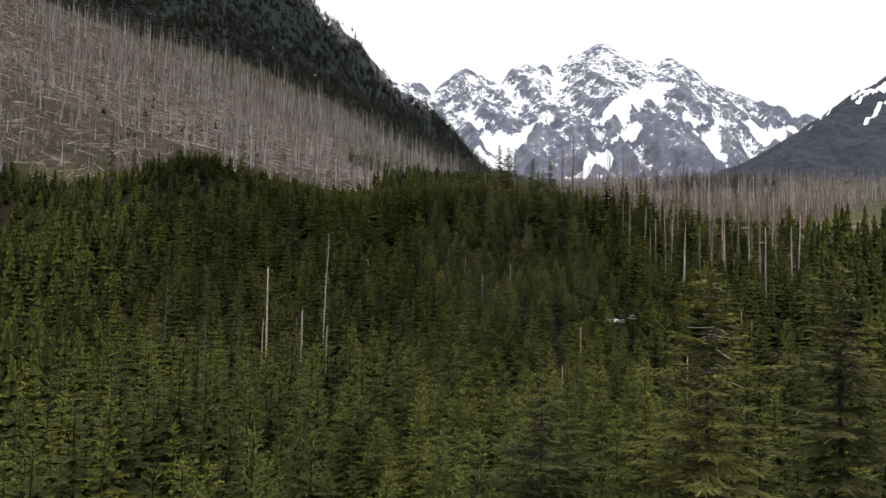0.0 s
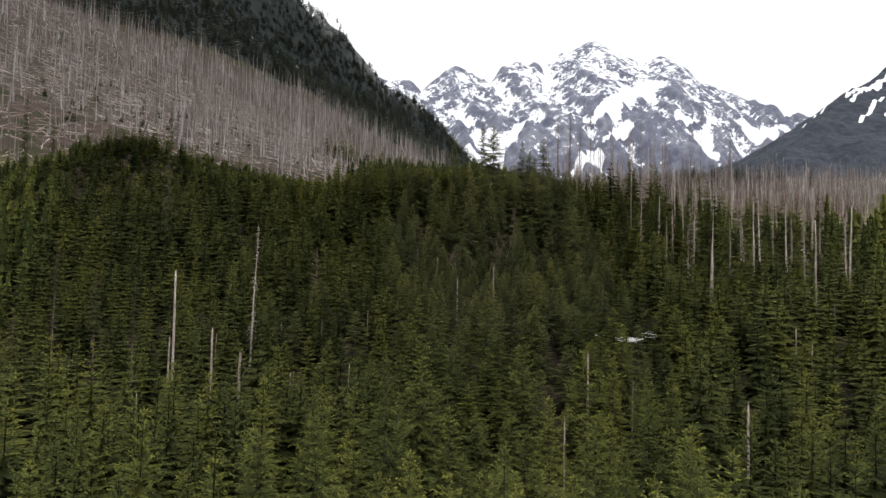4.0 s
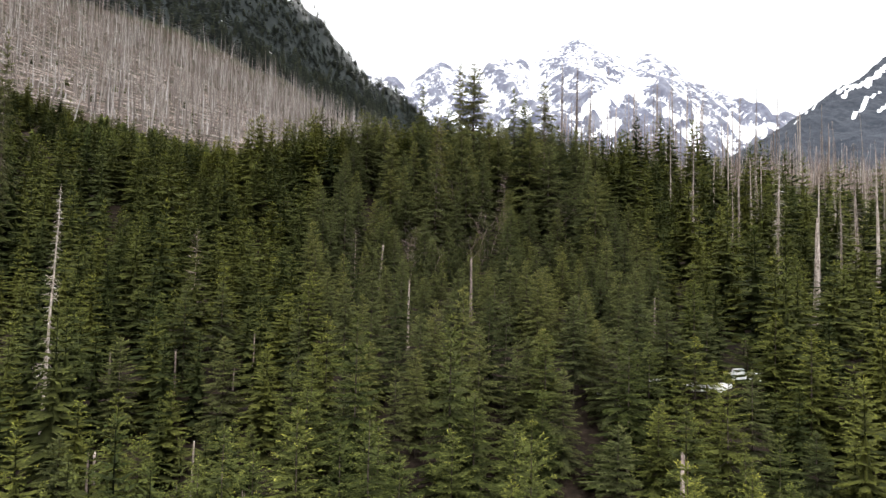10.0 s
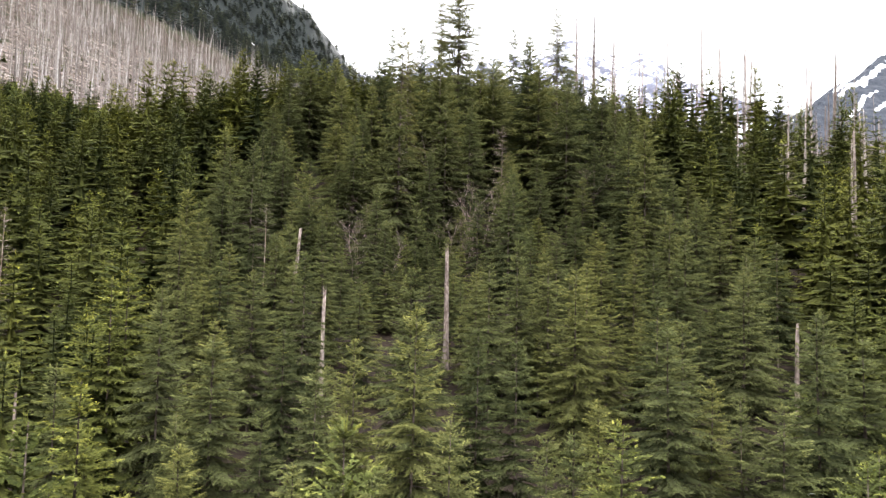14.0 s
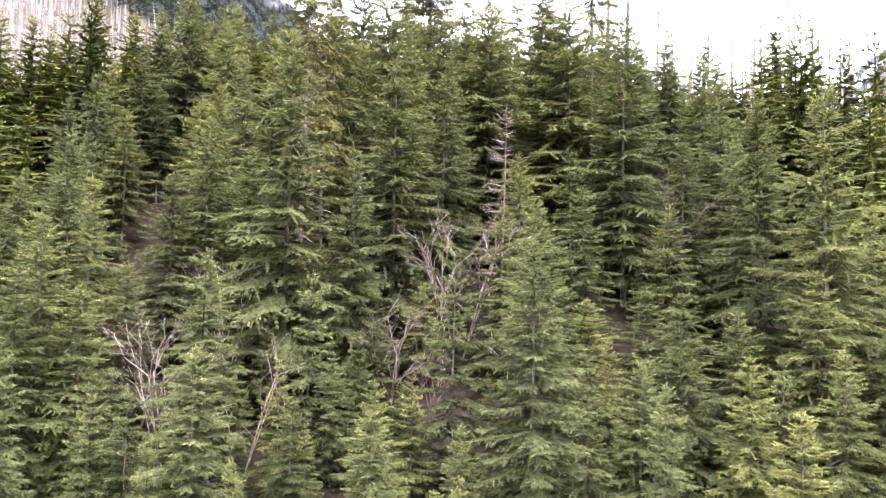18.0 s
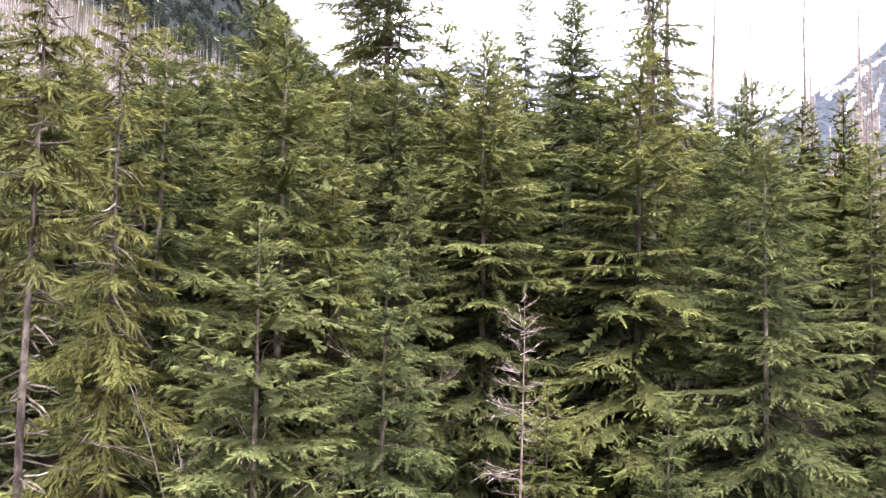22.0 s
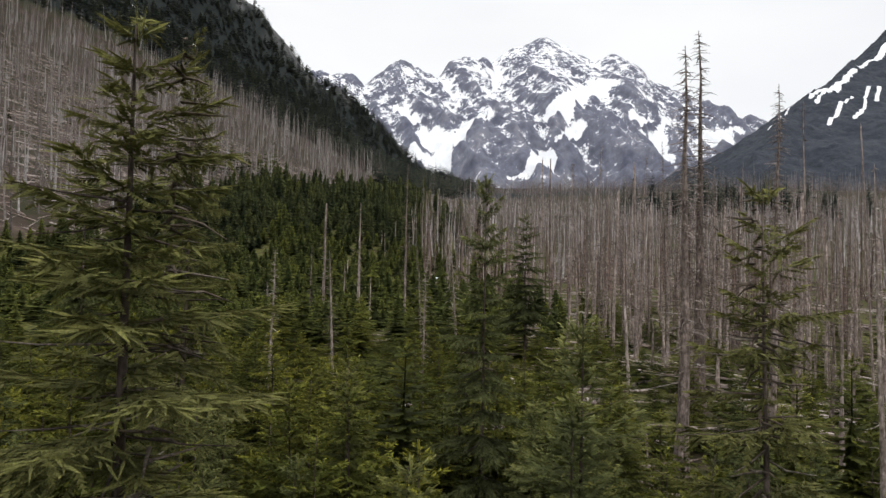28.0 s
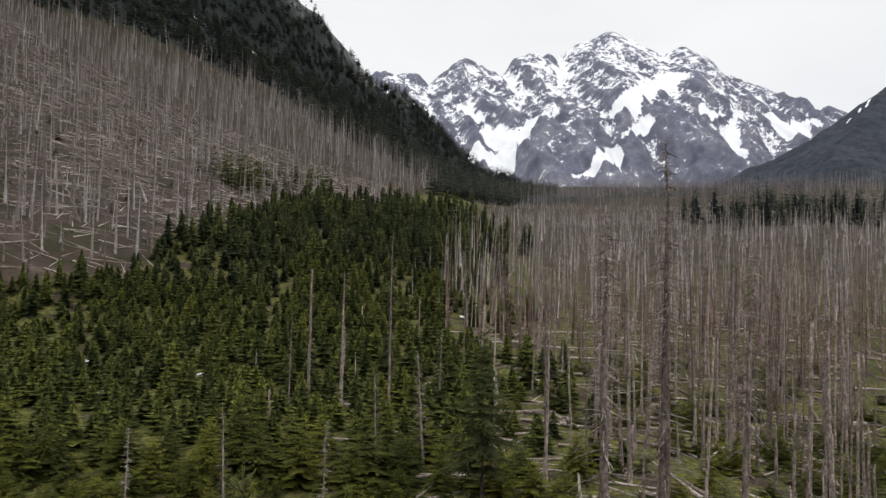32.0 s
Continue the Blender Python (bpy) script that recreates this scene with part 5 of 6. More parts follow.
for px, py, pz in PLACED_LOWER:
    lower_spruce(px, py, pz, float(r.uniform(1.0, 1.2)), int(r.integers(0, 5)), float(r.uniform(0, 6.28)))
idx = np.flatnonzero(rest & (y > 34) & (y < 205))
idx = idx[np.argsort(np.abs(x[idx] - 3 - 0.09 * y[idx]) * (1 + 1.2 * (y[idx] < 60)))][:265]
for k in idx:
    lower_spruce(float(x[k]), float(y[k]), float(z[k] + tall[k]), float(r.uniform(0.9, 1.2) * (tall[k] / 13) ** 0.7), int(r.integers(0, 5)), float(r.uniform(0, 6.28)))
rest[idx] = False
near_half = rest & ((np.abs(x - 16) < 24 + 0.3 * (y - 120)) & (y > 142) | (np.abs(x - 4 - 0.09 * y) < 30 + 0.16 * y) & (y > 30) & (y <= 142))
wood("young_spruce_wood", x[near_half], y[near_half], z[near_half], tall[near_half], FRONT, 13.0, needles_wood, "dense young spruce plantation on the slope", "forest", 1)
r = np.random.default_rng(28)
sx, sy = r.uniform(-40, 70, 2600), r.uniform(150, 240, 2600)
keep = in_wood(sx, sy) & gaps_from(np.stack([sx, sy], 1), np.stack([x, y], 1), 1.9)
sx, sy = sx[keep][:90], sy[keep][:90]
wood("sapling_growth", sx, sy, height(sx, sy) - 0.1, np.clip(r.gamma(4, 1.0, len(sx)), 1.2, 8), BUSHY, 7.0, needles_wood, "small spruces filling the gaps in the wood", "undergrowth", 9, (0.9, 1.4))
outer = rest & ~near_half & (np.abs(x - 8) < 34 + 0.28 * y)
wood("outer_spruce_wood", x[outer], y[outer], z[outer], tall[outer], MID, 13.0, needles_wood, "dense green young spruce wood", "forest", 2)
edge = rest & ~near_half & ~outer
wood("distant_spruce_wood", x[edge], y[edge], z[edge], tall[edge], VALLEY, 12.0, needles_valley, "green young spruce wood along the slope", "forest", 12)
r = np.random.default_rng(34)
sx, sy = r.uniform(-260, 280, 9000), r.uniform(-120, 265, 9000)
ok = (~in_wood(sx, sy) | (sy < 22)) & (np.abs(sx - 8) > 14 + 0.45 * (sy + 25)) & clear_of_path(sx, sy, height(sx, sy) + 15, 6.0)
sx, sy = sx[ok], sy[ok]
wood("far_side_spruce_wood", sx, sy, height(sx, sy) - 0.2, r.uniform(8, 15, len(sx)), FARTHER, 12.0, needles_valley, "spruce wood running on beside the slope", "forest", 13, (1.1, 1.5))


# ---- the young wood behind the brow ----
def green_behind(x, y):
    edge = np.interp(y, [262, 300, 400, 520, 640], [54, 47, 40, 43, 50]) + 9 * wave(x, y, 24, 95)
    return (x < edge + np.random.default_rng(2).normal(0, 9, np.shape(x))) & (x > -150 - 0.2 * y) & ~dead_hill(x, y) & (y > 256 - 0.28 * np.minimum(0, x + 5)) & (y < 640 + 60 * wave(x, y, 60, 3))


spots = np.concatenate([grid_spots(-60, 70, 250, 300, 2.7, 8, 0.5), grid_spots(-70, 60, 300, 430, 2.9, 11, 0.5), grid_spots(-260, 70, 430, 700, 3.9, 6, 0.5), grid_spots(-260, -70, 330, 430, 3.9, 10, 0.5), grid_spots(-260, -60, 262, 330, 3.8, 7, 0.5)])
x, y = spots[:, 0], spots[:, 1]
r = np.random.default_rng(18)
ok = green_behind(x, y) & (r.uniform(0, 1, len(x)) > 0.08 + 0.3 * (wave(x, y, 25, 97) > 0.3) * (y > 300)) & gaps_from(spots, taken, 1.6) & clear_of_path(x, y, height(x, y) + 8)
x, y = x[ok], y[ok]
tall = np.interp(y, [262, 290, 310, 390, 440, 520, 640], [8.5, 6.0, 3.8, 3.4, 5.0, 7.5, 11.0]) * np.clip(r.normal(1, 0.32, len(x)), 0.4, 1.8) * (1 + 0.3 * wave(x, y, 26, 98) * (y > 300)) * np.where((x > 40) & (y < 330), 0.7, 1.0)
z = height(x, y) - 0.15
THICKET_LABELS = ["bushy young spruce in the thicket behind the brow", "slender young spruce in the thicket behind the brow"]


def thicket_spruce(x, y, tall, kind, turn):
    return first_or_copy(made, ("thicket", kind), lambda: tree_thing("thicket_spruce", SMALL[kind], needles_thicket, THICKET_LABELS[kind], "tree", "thicket spruces"),
                         standing(x, y, stand(x, y), turn, (tall / 5) ** 0.85 * 1.1, tall / 5))


tall = np.minimum(tall, np.clip(40.5 + r.normal(0, 1.3, len(x)) - z, 2.0, None) + 30 * (y > 300))
# the bushes right behind the brow are sized to one top height that fits the camera's view
bushes = (x > 2) & (x < 46) & (y > 257) & (y < 286)
rim = np.interp(x, [2, 28, 36, 46], [42.0, 42.0, 40.3, 38.6]) + r.normal(-0.5, 1.2, len(x)) - z
tall = np.where(bushes, np.clip(rim, 2.5, 11.5), tall)
near_end = np.argsort(np.hypot(x - 27, y - 264) + 30 * (y < 250))[:290]
for k in near_end:
    thicket_spruce(float(x[k]), float(y[k]), float(tall[k]), int(r.integers(0, 2)), float(r.uniform(0, 6.28)))
far_off = np.ones(len(x), bool)
far_off[near_end] = False
x, y, z, tall = x[far_off], y[far_off], z[far_off], tall[far_off]
close = (y < 312) & (x > -40)
wood("thicket_behind_brow", x[close], y[close], z[close], tall[close], BUSHY, 7.0, needles_brow, "patchy young spruce thicket behind the brow", "forest", 3, (1.05, 1.5))
r = np.random.default_rng(35)
bx, by = r.uniform(0, 38, 210), r.uniform(257, 300, 210)
bz = height(bx, by) - 0.15
wood("bushes_behind_brow", bx, by, bz, np.clip((np.interp(bx, [2, 26, 38], [41.6, 41.6, 39.6]) + r.normal(-1.2, 1.1, 210) - bz) * r.uniform(0.6, 1.0, 210), 2.0, 9.5), BUSHY, 7.0, needles_brow, "dense bright-green spruce bushes behind the brow", "undergrowth", 16, (1.1, 1.6))
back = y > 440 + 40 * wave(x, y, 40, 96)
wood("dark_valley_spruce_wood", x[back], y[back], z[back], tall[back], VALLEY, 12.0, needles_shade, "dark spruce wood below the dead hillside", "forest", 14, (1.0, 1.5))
close |= back
wood("valley_spruce_wood", x[~close], y[~close], z[~close], tall[~close], VALLEY, 12.0, needles_valley, "dark spruce wood at the foot of the slope", "forest", 4, (1.0, 1.5))

# ---- forest on the mountain flanks ----
spots = np.random.default_rng(9).uniform((-640, 480), (330, 1700), (46000, 2))
x, y = spots[:, 0], spots[:, 1]
tau, s = flank(x, y)
r = np.random.default_rng(19)
z = height(x, y)
ok = ~dead_hill(x, y) & (s > -25) & (s < 470) & ~green_behind(x, y) & (z < 640 + 60 * wave(x, y, 60, 77)) & (x < 40 + 0.19 * (y - 640))
ok &= r.uniform(0, 1, len(x)) > 0.03 + 0.5 * smoothstep(0.3, 0.6, wave(x, y, 45, 79)) * (z > 420)
ok &= ~((tau > 50) & (tau < 150) & (s < 42) & (fractal(x, y, 45, 47, 3) > -0.05))
wood("mountain_forest", x[ok], y[ok], z[ok] - 0.5, r.uniform(10, 19, ok.sum()) * np.interp(z[ok], [300, 480], [1, 0.55]), FARTHER, 12.0, needles_hazed, "dark spruce forest on the steep mountainside", "forest", 5, (1.4, 2.1))
# a stand of live spruces among the dead
r = np.random.default_rng(21)
n = 90
x, y = r.normal(238, 34, n), r.normal(700, 22, n)
wood("surviving_spruces", x, y, height(x, y) - 0.3, np.clip(r.normal(21, 5, n), 9, 30), MID, 13.0, needles_hazed, "dark stand of surviving spruces among dead trunks", "forest", 7, (1.3, 1.7))

# ---- standing dead trunks ----
SNAGS = [snag_shape(400 + k, 20.0, (0.25, 0.2, 0.28, 0.18, 0.23)[k], 7, (170, 230, 130, 200, 240)[k], 0, 8, (1.4, 1.7, 1.2, 1.5, 1.9)[k], 3, 0.024) for k in range(5)] + [snag_shape(410 + k, 20.0, 0.22, 7, 60, 1.0, 7, 1.1) for k in range(3)]
BIG = [snag_shape(420 + k, 21.0, 0.25, 8, 300, 0, 9, 1.7, 3, 0.026) for k in range(2)]
STUBS = [snag_shape(430 + k, 8.0, 0.19, 8, 5, 1.0, 5, 0.6) for k in range(3)]


def snag(x, y, top, kind, wide=1.0, lean=(0.0, 0.0), low=None):
    store, full, name, label = {"tall": (SNAGS, 20.0, "dead_tree", "standing dead spruce trunk, bleached grey, with broken twig stubs"),
                                "big": (BIG, 21.0, "dead_tree", "big dead spruce with bare drooping branches"),
                                "bigpale": (BIG, 21.0, "dead_tree", "tall bleached dead spruce with bare crooked branches"),
                                "pale": (SNAGS, 20.0, "dead_tree", "pale bleached dead spruce trunk rising over the young wood"),
                                "stub": (STUBS, 8.0, "broken_trunk", "broken-off grey dead trunk among young spruces")}[kind[0]]
    z = stand(x, y) if low is None else low

    def make():
        root = tagged(new(name), label, "dead tree", "standing dead trunks")
        look = {"stub": wood_stub, "tall": wood_stub, "big": wood_stub, "pale": wood_dead_pale, "bigpale": wood_dead_pale}.get(kind[0], wood_dead)
        stem, twigs = parted(store[kind[1]])
        part("trunk", stem, look, root)
        part("bare_crown", twigs, look, root, "bare broken grey boughs", kind="stuff")
        return root

    return first_or_copy(made, kind, make, standing(x, y, z, rng.uniform(0, 6.28), wide, (top - z) / full, lean))


for x, y, top, sort, k, wide, lean in PLACED_SNAGS:
    snag(x, y, top, (sort, k), wide, (0.0, lean))

spots = np.random.default_rng(12).uniform((26, 262), (330, 480), (6200, 2))
spots = np.concatenate([spots, np.random.default_rng(13).uniform((26, 480), (480, 900), (6500, 2))])
x, y = spots[:, 0], spots[:, 1]
r = np.random.default_rng(23)
edge = np.interp(y, [262, 300, 400, 520, 640, 900], [54, 48, 43, 44, 48, 58]) + 4 * wave(x, y, 16, 99)
ok = (r.uniform(0, 1, len(x)) < smoothstep(-16, 9, x - edge)) & (x < 40 + 0.75 * (y - 180)) & (r.uniform(0, 1, len(x)) > np.interp(y, [272, 288, 310, 420], [0.9, 0.82, 0.66, 0.5]) + 0.3 * wave(x, y, 25, 107))
top_room = clear_of_path(x, y, height(x, y) + 22, 7.0)
ok &= top_room
x, y = x[ok], y[ok]
order = np.argsort(np.hypot(x - 45, y - 262))
x, y = x[order], y[order]
tall = np.where(r.uniform(0, 1, len(x)) < 0.35, r.uniform(3, 12, len(x)), np.clip(r.normal(16, 4.2, len(x)), 7, 25)) * np.interp(y, [260, 300, 340, 420], [1.4, 1.3, 1.2, 1.15]) * (1 + 0.22 * wave(x, y, 28, 111))
tall = np.minimum(tall, np.maximum(56 + 0.11 * np.hypot(x - 36, y - 241) - height(x, y), 4) * r.uniform(0.5, 1.3, len(x)))
for k in range(250):
    snag(float(x[k]), float(y[k]), float(height(x[k], y[k]) + tall[k]), ("tall", int(r.integers(0, 8))), float(r.uniform(0.6, 1.0)), (float(r.normal(0, 0.02)), float(r.normal(0, 0.025))))

# lone pale trunks in the green thicket
r = np.random.default_rng(29)
for k in range(150):
    px, py = float(r.uniform(-12, 44)), float(r.uniform(275, 480))
    if px < 44 - abs(r.normal(0, 16)) - 60 * (py < 285):
        continue
    snag(px, py, float(height(px, py) + r.uniform(4, 10) * (1 + 0.5 * (px > 34))), ("pale", int(r.integers(0, 8))), float(r.uniform(0.5, 0.85)), (float(r.normal(0, 0.03)), float(r.normal(0, 0.03))))


def dead_wood(name, x, y, tall, shapes, full, seed, label, mat):
    r = np.random.default_rng(seed)
    pick = r.integers(0, len(shapes), len(x))
    out = []
    for q, base in enumerate(shapes):
        m = np.flatnonzero(pick == q)
        out.append(spread(base, np.stack([x[m], y[m], height(x[m], y[m]) - 0.3, r.uniform(0, 6.28, len(m)), r.uniform(0.75, 1.25, len(m)), tall[m] / full, r.normal(0, 0.035, len(m)) * np.where(r.uniform(0, 1, len(m)) < 0.08, 8, 1), r.normal(0, 0.035, len(m))], 1)))
    return stuff(name, joined(out), mat, label, "dead forest")


THIN = [snag_shape(440 + k, 20.0, (0.19, 0.24, 0.17, 0.28, 0.21, 0.18)[k], 5, (60, 40, 70, 30, 50, 45)[k], 0, 4, (1.7, 1.4, 2.1, 1.1, 1.6, 1.8)[k], 0) for k in range(6)]
THINNER = [snag_shape(450 + k, 20.0, (0.16, 0.2, 0.14, 0.25, 0.18, 0.15)[k], 4, 26, 0, 3, 2.1, 0) for k in range(6)]
BLEACHED = [snag_shape(480 + k, 20.0, (0.27, 0.36, 0.22, 0.31, 0.25, 0.22)[k], 4, 14, 0, 3, 1.9, 0) for k in range(6)]
mid = np.arange(len(x)) >= 250
mid_near = mid & (y < 420)
dead_wood("dead_forest", x[mid_near], y[mid_near], tall[mid_near], THIN, 20.0, 31, "dense forest of standing dead grey-brown trunks", wood_dead)
mid_far = mid & (y >= 420)
dead_wood("far_dead_forest", x[mid_far], y[mid_far], tall[mid_far], THINNER, 20.0, 32, "dead grey forest along the valley floor", wood_grey)
spots = np.concatenate([grid_spots(60, 1000, 900, 1500, 12, 14), grid_spots(150, 1500, 1500, 2500, 21, 44)])
x, y = spots[:, 0], spots[:, 1]
ok = (x > 60 + 0.26 * (y - 900)) & (x < 0.62 * y)
dead_wood("valley_head_dead_forest", x[ok], y[ok], np.random.default_rng(45).uniform(12, 26, ok.sum()), THINNER, 20.0, 33, "dead grey forest at the valley head", wood_grey)

spots = np.random.default_rng(15).uniform((-620, 300), (40, 1080), (14000, 2))
x, y = spots[:, 0], spots[:, 1]
r = np.random.default_rng(24)
tau, s_in = flank(x, y)
low_down = smoothstep(330, 480, s_in)
bare = smoothstep(-0.25, 0.35, fractal(x, y, 90, 117, 3) + 0.25 * smoothstep(-120, -220, x))
ok = dead_hill(x, y) & (r.uniform(0, 1, len(x)) > 0.18 + low_down * 0.2 * bare)
x, y, low_down = x[ok], y[ok], low_down[ok]
tall = np.clip(r.normal(25, 5, len(x)), 6, 34) * (1 - 0.2 * low_down)
tall = np.where(r.uniform(0, 1, len(x)) < 0.25 + 0.2 * low_down, r.uniform(3, 11, len(x)), tall)
dead_wood("dead_forest_on_hillside", x, y, tall, BLEACHED, 20.0, 34, "bleached standing dead trunks across the hillside", wood_bleached)

# low green growth under the dead trunks
r = np.random.default_rng(27)
x, y = r.uniform(26, 130, 420), r.uniform(258, 380, 420)
x, y = np.concatenate([x, r.normal(78, 11, 80)]), np.concatenate([y, r.normal(322, 12, 80)])
ok = clear_of_path(x, y, height(x, y) + 5)
x, y = x[ok], y[ok]
wood("undergrowth_spruces", x, y, height(x, y) - 0.1, np.clip(r.gamma(3.0, 0.8, len(x)), 0.8, 6), BUSHY, 7.0, needles_brow, "low green spruce undergrowth below dead trunks", "undergrowth", 8, (1.0, 1.5))

# ---- fallen logs ----
LOGS = [snag_shape(460 + k, 12.0, 0.17, 7, 10, 0.8, 5, 0.8) for k in range(4)]


def lying(shape):
    v, f, t = shape
    return np.stack([v[:, 2] - 6, v[:, 1], v[:, 0]], 1), f[:, ::-1], t


LOGS = [lying(s) for s in LOGS]


def log_pose(x, y, turn, size):
    dx, dy = math.cos(turn) * 4 * size, math.sin(turn) * 4 * size
    a, b = float(height(x - dx, y - dy)), float(height(x + dx, y + dy))
    m = Matrix.Translation((x, y, (a + b) / 2 + 0.12)) @ Matrix.Rotation(turn, 4, "Z") @ Matrix.Rotation(-math.atan2(b - a, 8 * size), 4, "Y")
    return m @ Matrix.Diagonal((size, size, size, 1))


r = np.random.default_rng(25)
for k in range(150):
    x, y = float(r.uniform(24, 105)), float(r.uniform(264, 350))
    if x > 44 and y < 284:
        continue
    kind = int(r.integers(0, 4))

    def make_log(kind=kind):
        root = tagged(new("fallen_log"), "bleached fallen spruce log lying on the mossy ground", "log", "fallen logs")
        stem, twigs = parted(LOGS[kind])
        part("stem", stem, wood_dead_pale, root)
        part("stub_fringe", twigs, wood_dead_pale, root, "short broken branch stubs", kind="stuff")
        return root

    first_or_copy(made, ("log", kind), make_log, log_pose(x, y, float(r.uniform(0, 3.14)), float(r.uniform(0.45, 1.15))))


def scattered_logs(name, x, y, seed, label, thick=0.19, longer=1.0, mat=None):
    r = np.random.default_rng(seed)
    simple = lying(snag_shape(470, 10.0, thick, 4, 3, 0, 3, 0.8, 0))
    n = len(x)
    turn = r.uniform(0, 3.14, n)
    size = r.uniform(0.5, 1.15, n) * longer
    dx, dy = np.cos(turn) * 5, np.sin(turn) * 5
    a, b = height(x - dx, y - dy), height(x + dx, y + dy)
    c, s = np.cos(turn), np.sin(turn)
    v = simple[0][None] * size[:, None, None]
    slope = ((b - a) / 10)[:, None]
    X = v[..., 0] * c[:, None] - v[..., 1] * s[:, None] + x[:, None]
    Y = v[..., 0] * s[:, None] + v[..., 1] * c[:, None] + y[:, None]
    Z = v[..., 2] + v[..., 0] * slope + ((a + b) / 2)[:, None] + 0.2
    f = (simple[1][None] + (np.arange(n) * v.shape[1])[:, None, None]).reshape(-1, 3)
    return stuff(name, (np.stack([X, Y, Z], -1).reshape(-1, 3), f, np.zeros(n * v.shape[1])), mat or wood_dead_pale, label, "logs")


p = np.random.default_rng(16).uniform((-420, 300), (0, 800), (9500, 2))
ok = dead_hill(p[:, 0], p[:, 1])
r = np.random.default_rng(46)
x, y = np.concatenate([r.normal(-62, 9, 30), r.normal(-45, 12, 22), r.uniform(-210, -60, 60)]), np.concatenate([r.normal(606, 16, 30), r.normal(660, 20, 22), r.uniform(380, 640, 60)])
wood("hillside_spruces", x, y, height(x, y) - 0.2, np.concatenate([np.clip(r.normal(13, 3, 52), 6, 20), r.uniform(1.5, 6.0, 60)]), FAR, 12.0, needles_valley, "small groups of living spruces on the dead hillside", "forest", 15, (1.2, 1.7))
scattered_logs("felled_logs_on_hillside", p[ok, 0], p[ok, 1], 41, "pale fallen logs strewn over the cleared hillside", 0.15, 1.25, wood_strewn)
p = np.random.default_rng(17).uniform((34, 270), (210, 440), (1200, 2))
ok = p[:, 0] > 30
scattered_logs("fallen_logs_in_dead_forest", p[ok, 0], p[ok, 1], 42, "pale fallen logs under the dead trunks", 0.13, 1.4, wood_fallen)


# ---- bare shrubs and saplings ----
def shrub_shape(seed, tall, stems, spread_out=0.3):
    r = np.random.default_rng(seed)
    parts = []

    def branch(p, d, ln, rad, depth):
        mid = p + d * ln * 0.5 + r.normal(0, 0.05, 3) * ln
        end = p + d * ln
        parts.append(tube([p, mid, end], [rad, rad * 0.75, rad * 0.45], 4 if depth < 2 else 3))
        if depth < 3:
            for _ in range(4 if depth else 5):
                t = r.uniform(0.35, 1.0)
                q = p + (end - p) * t
                e = d + r.normal(0, 0.5, 3)
                e[2] = abs(e[2]) * 0.8 + 0.15
                branch(q, e / np.linalg.norm(e), ln * r.uniform(0.3, 0.5), rad * 0.5, depth + 1)

    for _ in range(stems):
        a = r.uniform(0, 6.28)
        d = np.array([np.cos(a) * spread_out, np.sin(a) * spread_out, 1.0])
        branch(np.array([np.cos(a) * 0.2, np.sin(a) * 0.2, 0]), d / np.linalg.norm(d), tall * r.uniform(0.6, 0.8), 0.034, 0)
    return joined(parts)


SHRUBS = [shrub_shape(500, 7.0, 4), shrub_shape(501, 7.0, 3, 0.2), shrub_shape(502, 7.0, 2, 0.15)]
for x, y, tall, kind in [(22.2, 227.5, 8.5, 0), (20.6, 226.5, 7.5, 1), (11.5, 222.0, 7.0, 1), (13.4, 223.5, 6.0, 2), (8.2, 219.5, 6.5, 0), (17.0, 231.5, 13.0, 2), (33.8, 231, 8, 1), (9.8, 226, 8, 2), (15.5, 225, 6.5, 1), (18.6, 221.5, 6.5, 0), (20.2, 219.5, 6.0, 1), (13.0, 217.5, 6.0, 0), (10.6, 216.0, 6.5, 1), (24.5, 222.5, 6.0, 2), (19.4, 236.0, 10.0, 0)]:
    def make_shrub(kind=kind):
        root = tagged(new("bare_shrub"), "leafless grey-violet shrub between the spruces", "shrub", "bare shrubs")
        part("stem", SHRUBS[kind], wood_twig, root)
        return root
    first_or_copy(made, ("shrub", kind), make_shrub, standing(x, y, stand(x, y), float(rng.uniform(0, 6.28)), tall / 7, tall / 7))

# dead and dying spruces with bare grey-violet boughs
def dying_shape(seed, tall, boughs):
    """A bare young spruce: a thin trunk, long level boughs and many fine twigs on them."""
    r = np.random.default_rng(seed)
    s = np.linspace(0, 1, 8)
    parts = [tube(np.stack([0.05 * np.sin(5 * s), 0.05 * np.cos(4 * s) - 0.05, s * tall], 1), 0.085 * (1 - 0.94 * s), 6)]
    for _ in range(boughs):
        h = r.uniform(0.06, 0.97)
        a = r.uniform(0, 6.28)
        ln = (0.35 + 1.9 * (1 - h) ** 0.7) * r.uniform(0.5, 1.15)
        d = np.array([np.cos(a), np.sin(a), np.interp(h, [0, 0.6, 1], [-0.15, 0.05, 0.6]) + r.normal(0, 0.12)])
        p = np.array([0, 0, h * tall])
        parts.append(tube([p, p + d * ln * 0.6 + [0, 0, -0.05], p + d * ln], [0.014, 0.01, 0.004], 3))
        for _ in range(7):
            t = r.uniform(0.25, 1.0)
            e = d + r.normal(0, 0.55, 3)
            q = p + d * ln * t
            parts.append(tube([q, q + e / np.linalg.norm(e) * ln * r.uniform(0.15, 0.4)], [0.007, 0.003], 3, False))
    return joined(parts)


DYING = dying_shape(510, 14.0, 110)
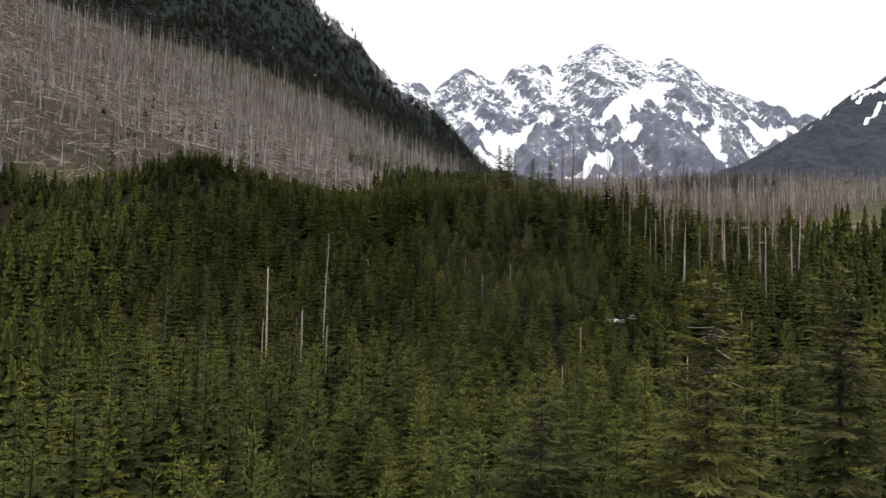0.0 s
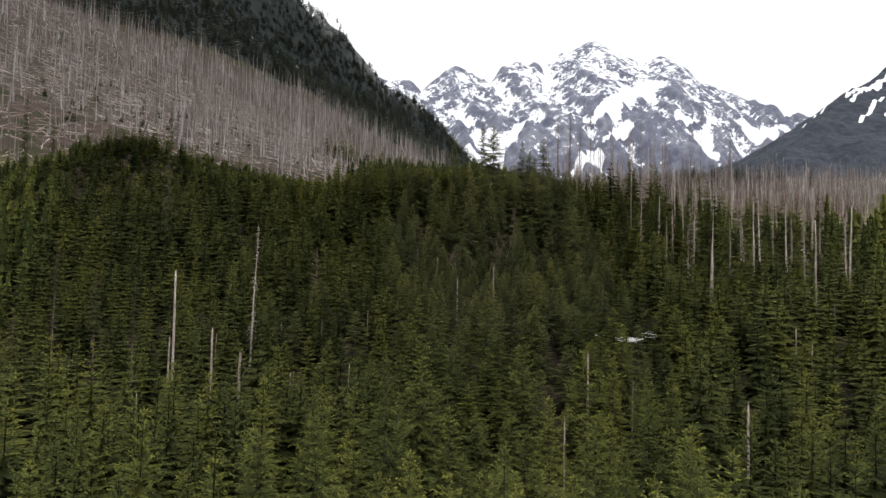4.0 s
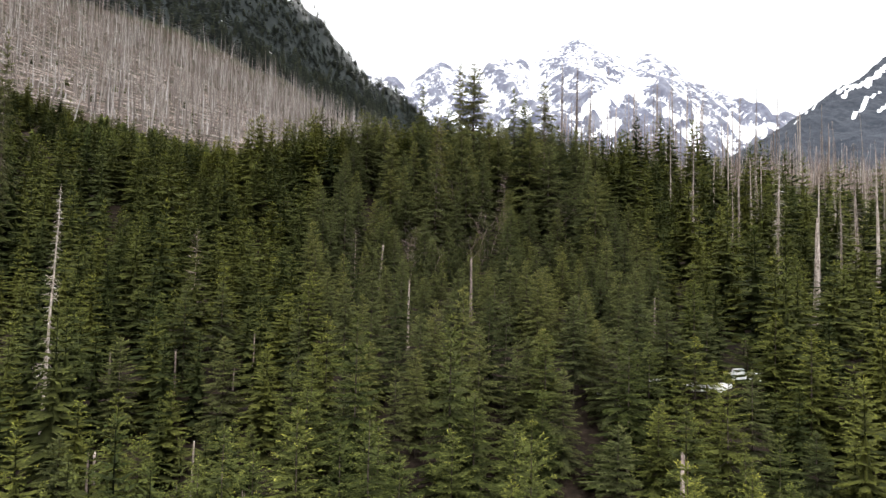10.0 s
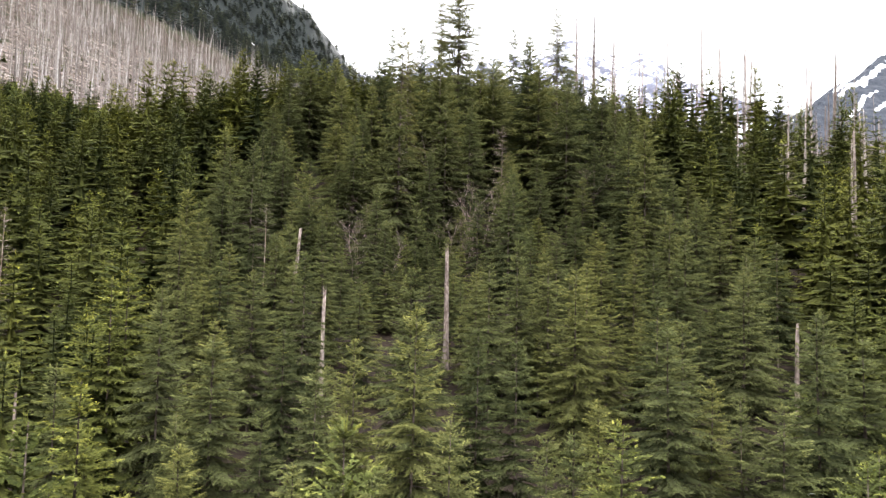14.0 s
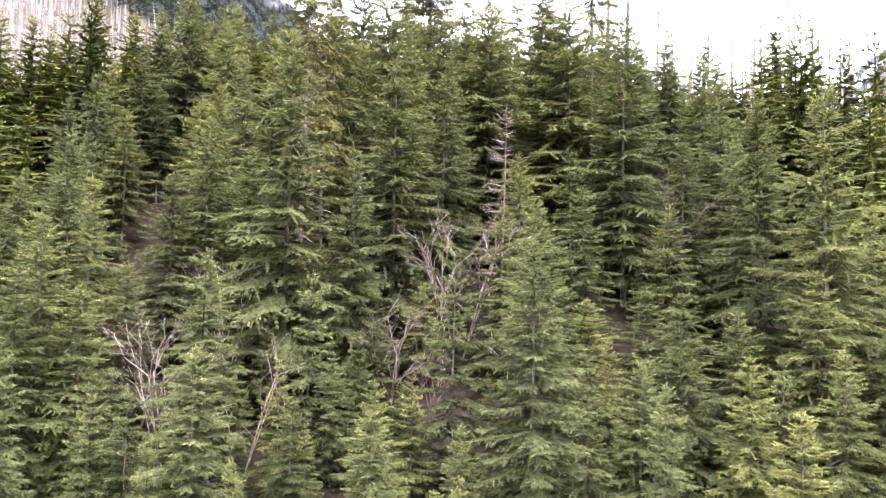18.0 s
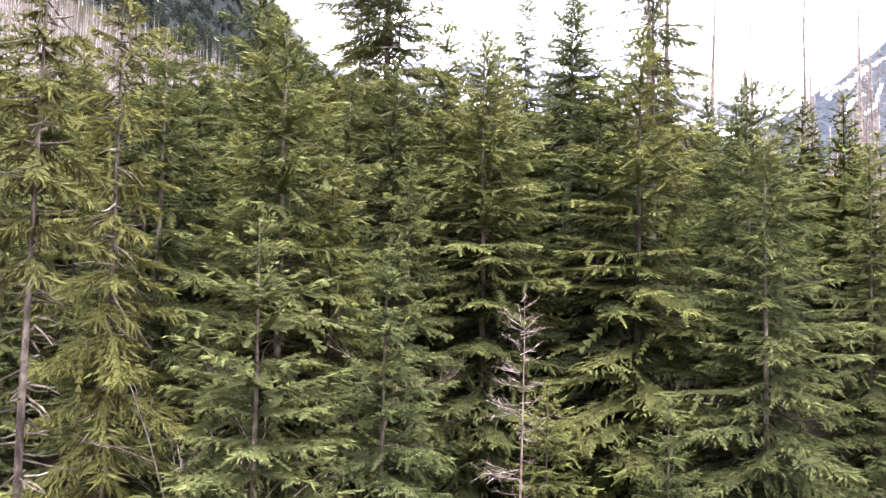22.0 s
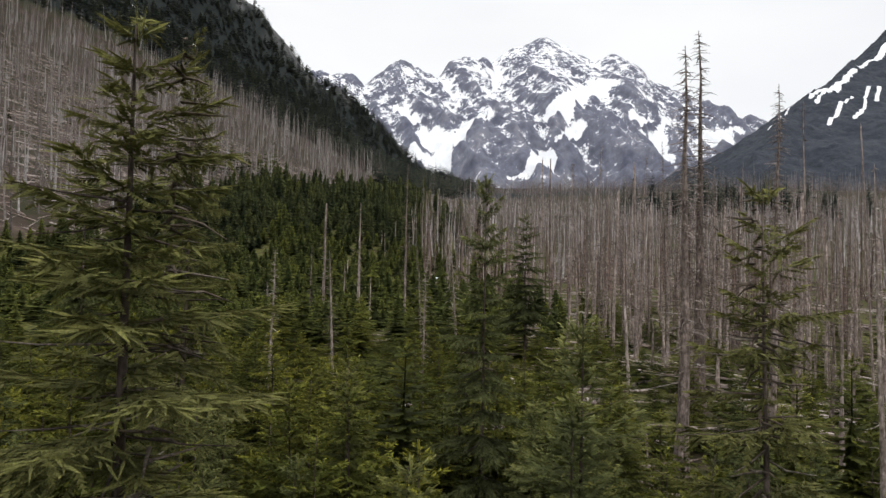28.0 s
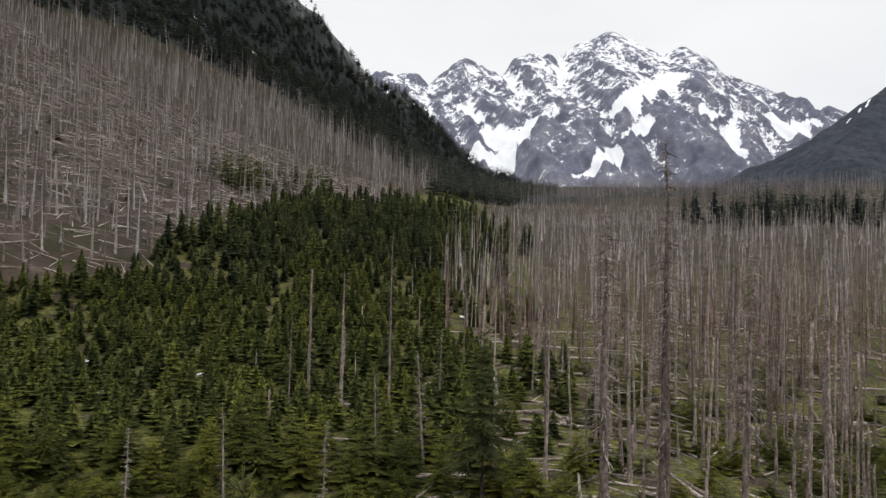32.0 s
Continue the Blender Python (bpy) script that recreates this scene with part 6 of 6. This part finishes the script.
for x, y, top, wide in [(25.1, 232.4, 26.6, 0.95), (-20, 214, 14, 1.0), (2, 216, 15, 0.9)]:
    def make_dying():
        root = tagged(new("dead_young_spruce"), "dead young spruce with bare purplish-grey twigs", "dead tree", "dead young spruces")
        stem, twigs = parted(DYING)
        part("trunk", stem, wood_twig, root)
        part("bare_crown", twigs, wood_twig, root, "bare purplish-grey twigs", kind="stuff")
        return root
    first_or_copy(made, "dying", make_dying, standing(x, y, stand(x, y), float(rng.uniform(0, 6.28)), wide, (top - stand(x, y)) / 14))

# ---- young shoots in front of the wood ----
r = np.random.default_rng(33)
few = np.stack([r.uniform(2, 40, 330), r.uniform(192, 232, 330)], 1)
few = few[gaps_from(few, taken, 1.4)][:190]
SAPLINGS = [(15.6, 217.5, 15.8, 0), (21.2, 217.0, 16.6, 1), (28, 214, 13.5, 0), (25.6, 213, 13.2, 1), (33, 214, 13, 0), (19, 206, 9.5, 1), (8.5, 214, 12.5, 1), (26, 203, 7.5, 0), (17.5, 229.5, 24, 0), (22, 200, 5.5, 1)] + [(float(a), float(b), float(height(a, b) + h), int(k)) for (a, b), h, k in zip(few, r.uniform(2.0, 5.6, len(few)), r.integers(0, 2, len(few)))]
for x, y, top, kind in SAPLINGS:
    z = stand(x, y)
    first_or_copy(made, ("small", kind), lambda: tree_thing("spruce_sapling", SMALL[kind], needles_near, "yellow-green spruce sapling with an upright shoot", "tree", "spruce saplings"),
                  standing(x, y, z, float(rng.uniform(0, 6.28)), (top - z) / 6.5, (top - z) / 5))


# ---- patches of old snow ----
def snow_shape(seed, size):
    r = np.random.default_rng(seed)
    a = np.arange(18) * 2 * np.pi / 18
    edge = size * (1 + 0.35 * np.sin(a * 2 + r.uniform(0, 6)) + 0.2 * np.sin(a * 5 + r.uniform(0, 6)) + r.normal(0, 0.08, 18))
    rings = [(1.0, -0.25), (0.8, 0.14), (0.45, 0.26)]
    v = np.concatenate([np.stack([np.cos(a) * edge * k, np.sin(a) * edge * k * 0.6, np.full(18, h)], 1) for k, h in rings] + [np.array([[0, 0, 0.3]])])
    f = []
    for q in range(2):
        for k in range(18):
            m = (k + 1) % 18
            f += [[q * 18 + k, q * 18 + m, q * 18 + 18 + m], [q * 18 + k, q * 18 + 18 + m, q * 18 + 18 + k]]
    f += [[36 + k, 36 + (k + 1) % 18, 54] for k in range(18)]
    return v, np.array(f), np.zeros(len(v))


for k, (x, y, size) in enumerate([(41, 183, 2.2), (46, 186, 2.6), (36, 184, 1.4), (30, 181, 0.9), (6, 180, 1.2), (73, 236, 1.6), (62, 232, 1.0), (-8, 340, 1.7), (2, 352, 1.2), (15, 345, 1.1), (-20, 362, 1.4), (40, 420, 1.6), (90, 260, 1.5), (-206, 1136, 7), (-192, 1128, 4), (-214, 1118, 5), (-240, 1060, 4)]):
    v, f, t = snow_shape(600 + k, size)
    v = v.copy()
    v[:, 2] += height(v[:, 0] + x, v[:, 1] + y) - height(x, y)
    ob = new("snow_patch", mesh_from("snow_patch", v, f, snow_mat, True, tip_light=t))
    ob.location = (x, y, float(height(x, y)))
    tagged(ob, "patch of old dirty snow on the forest floor", "snow", "snow patches")
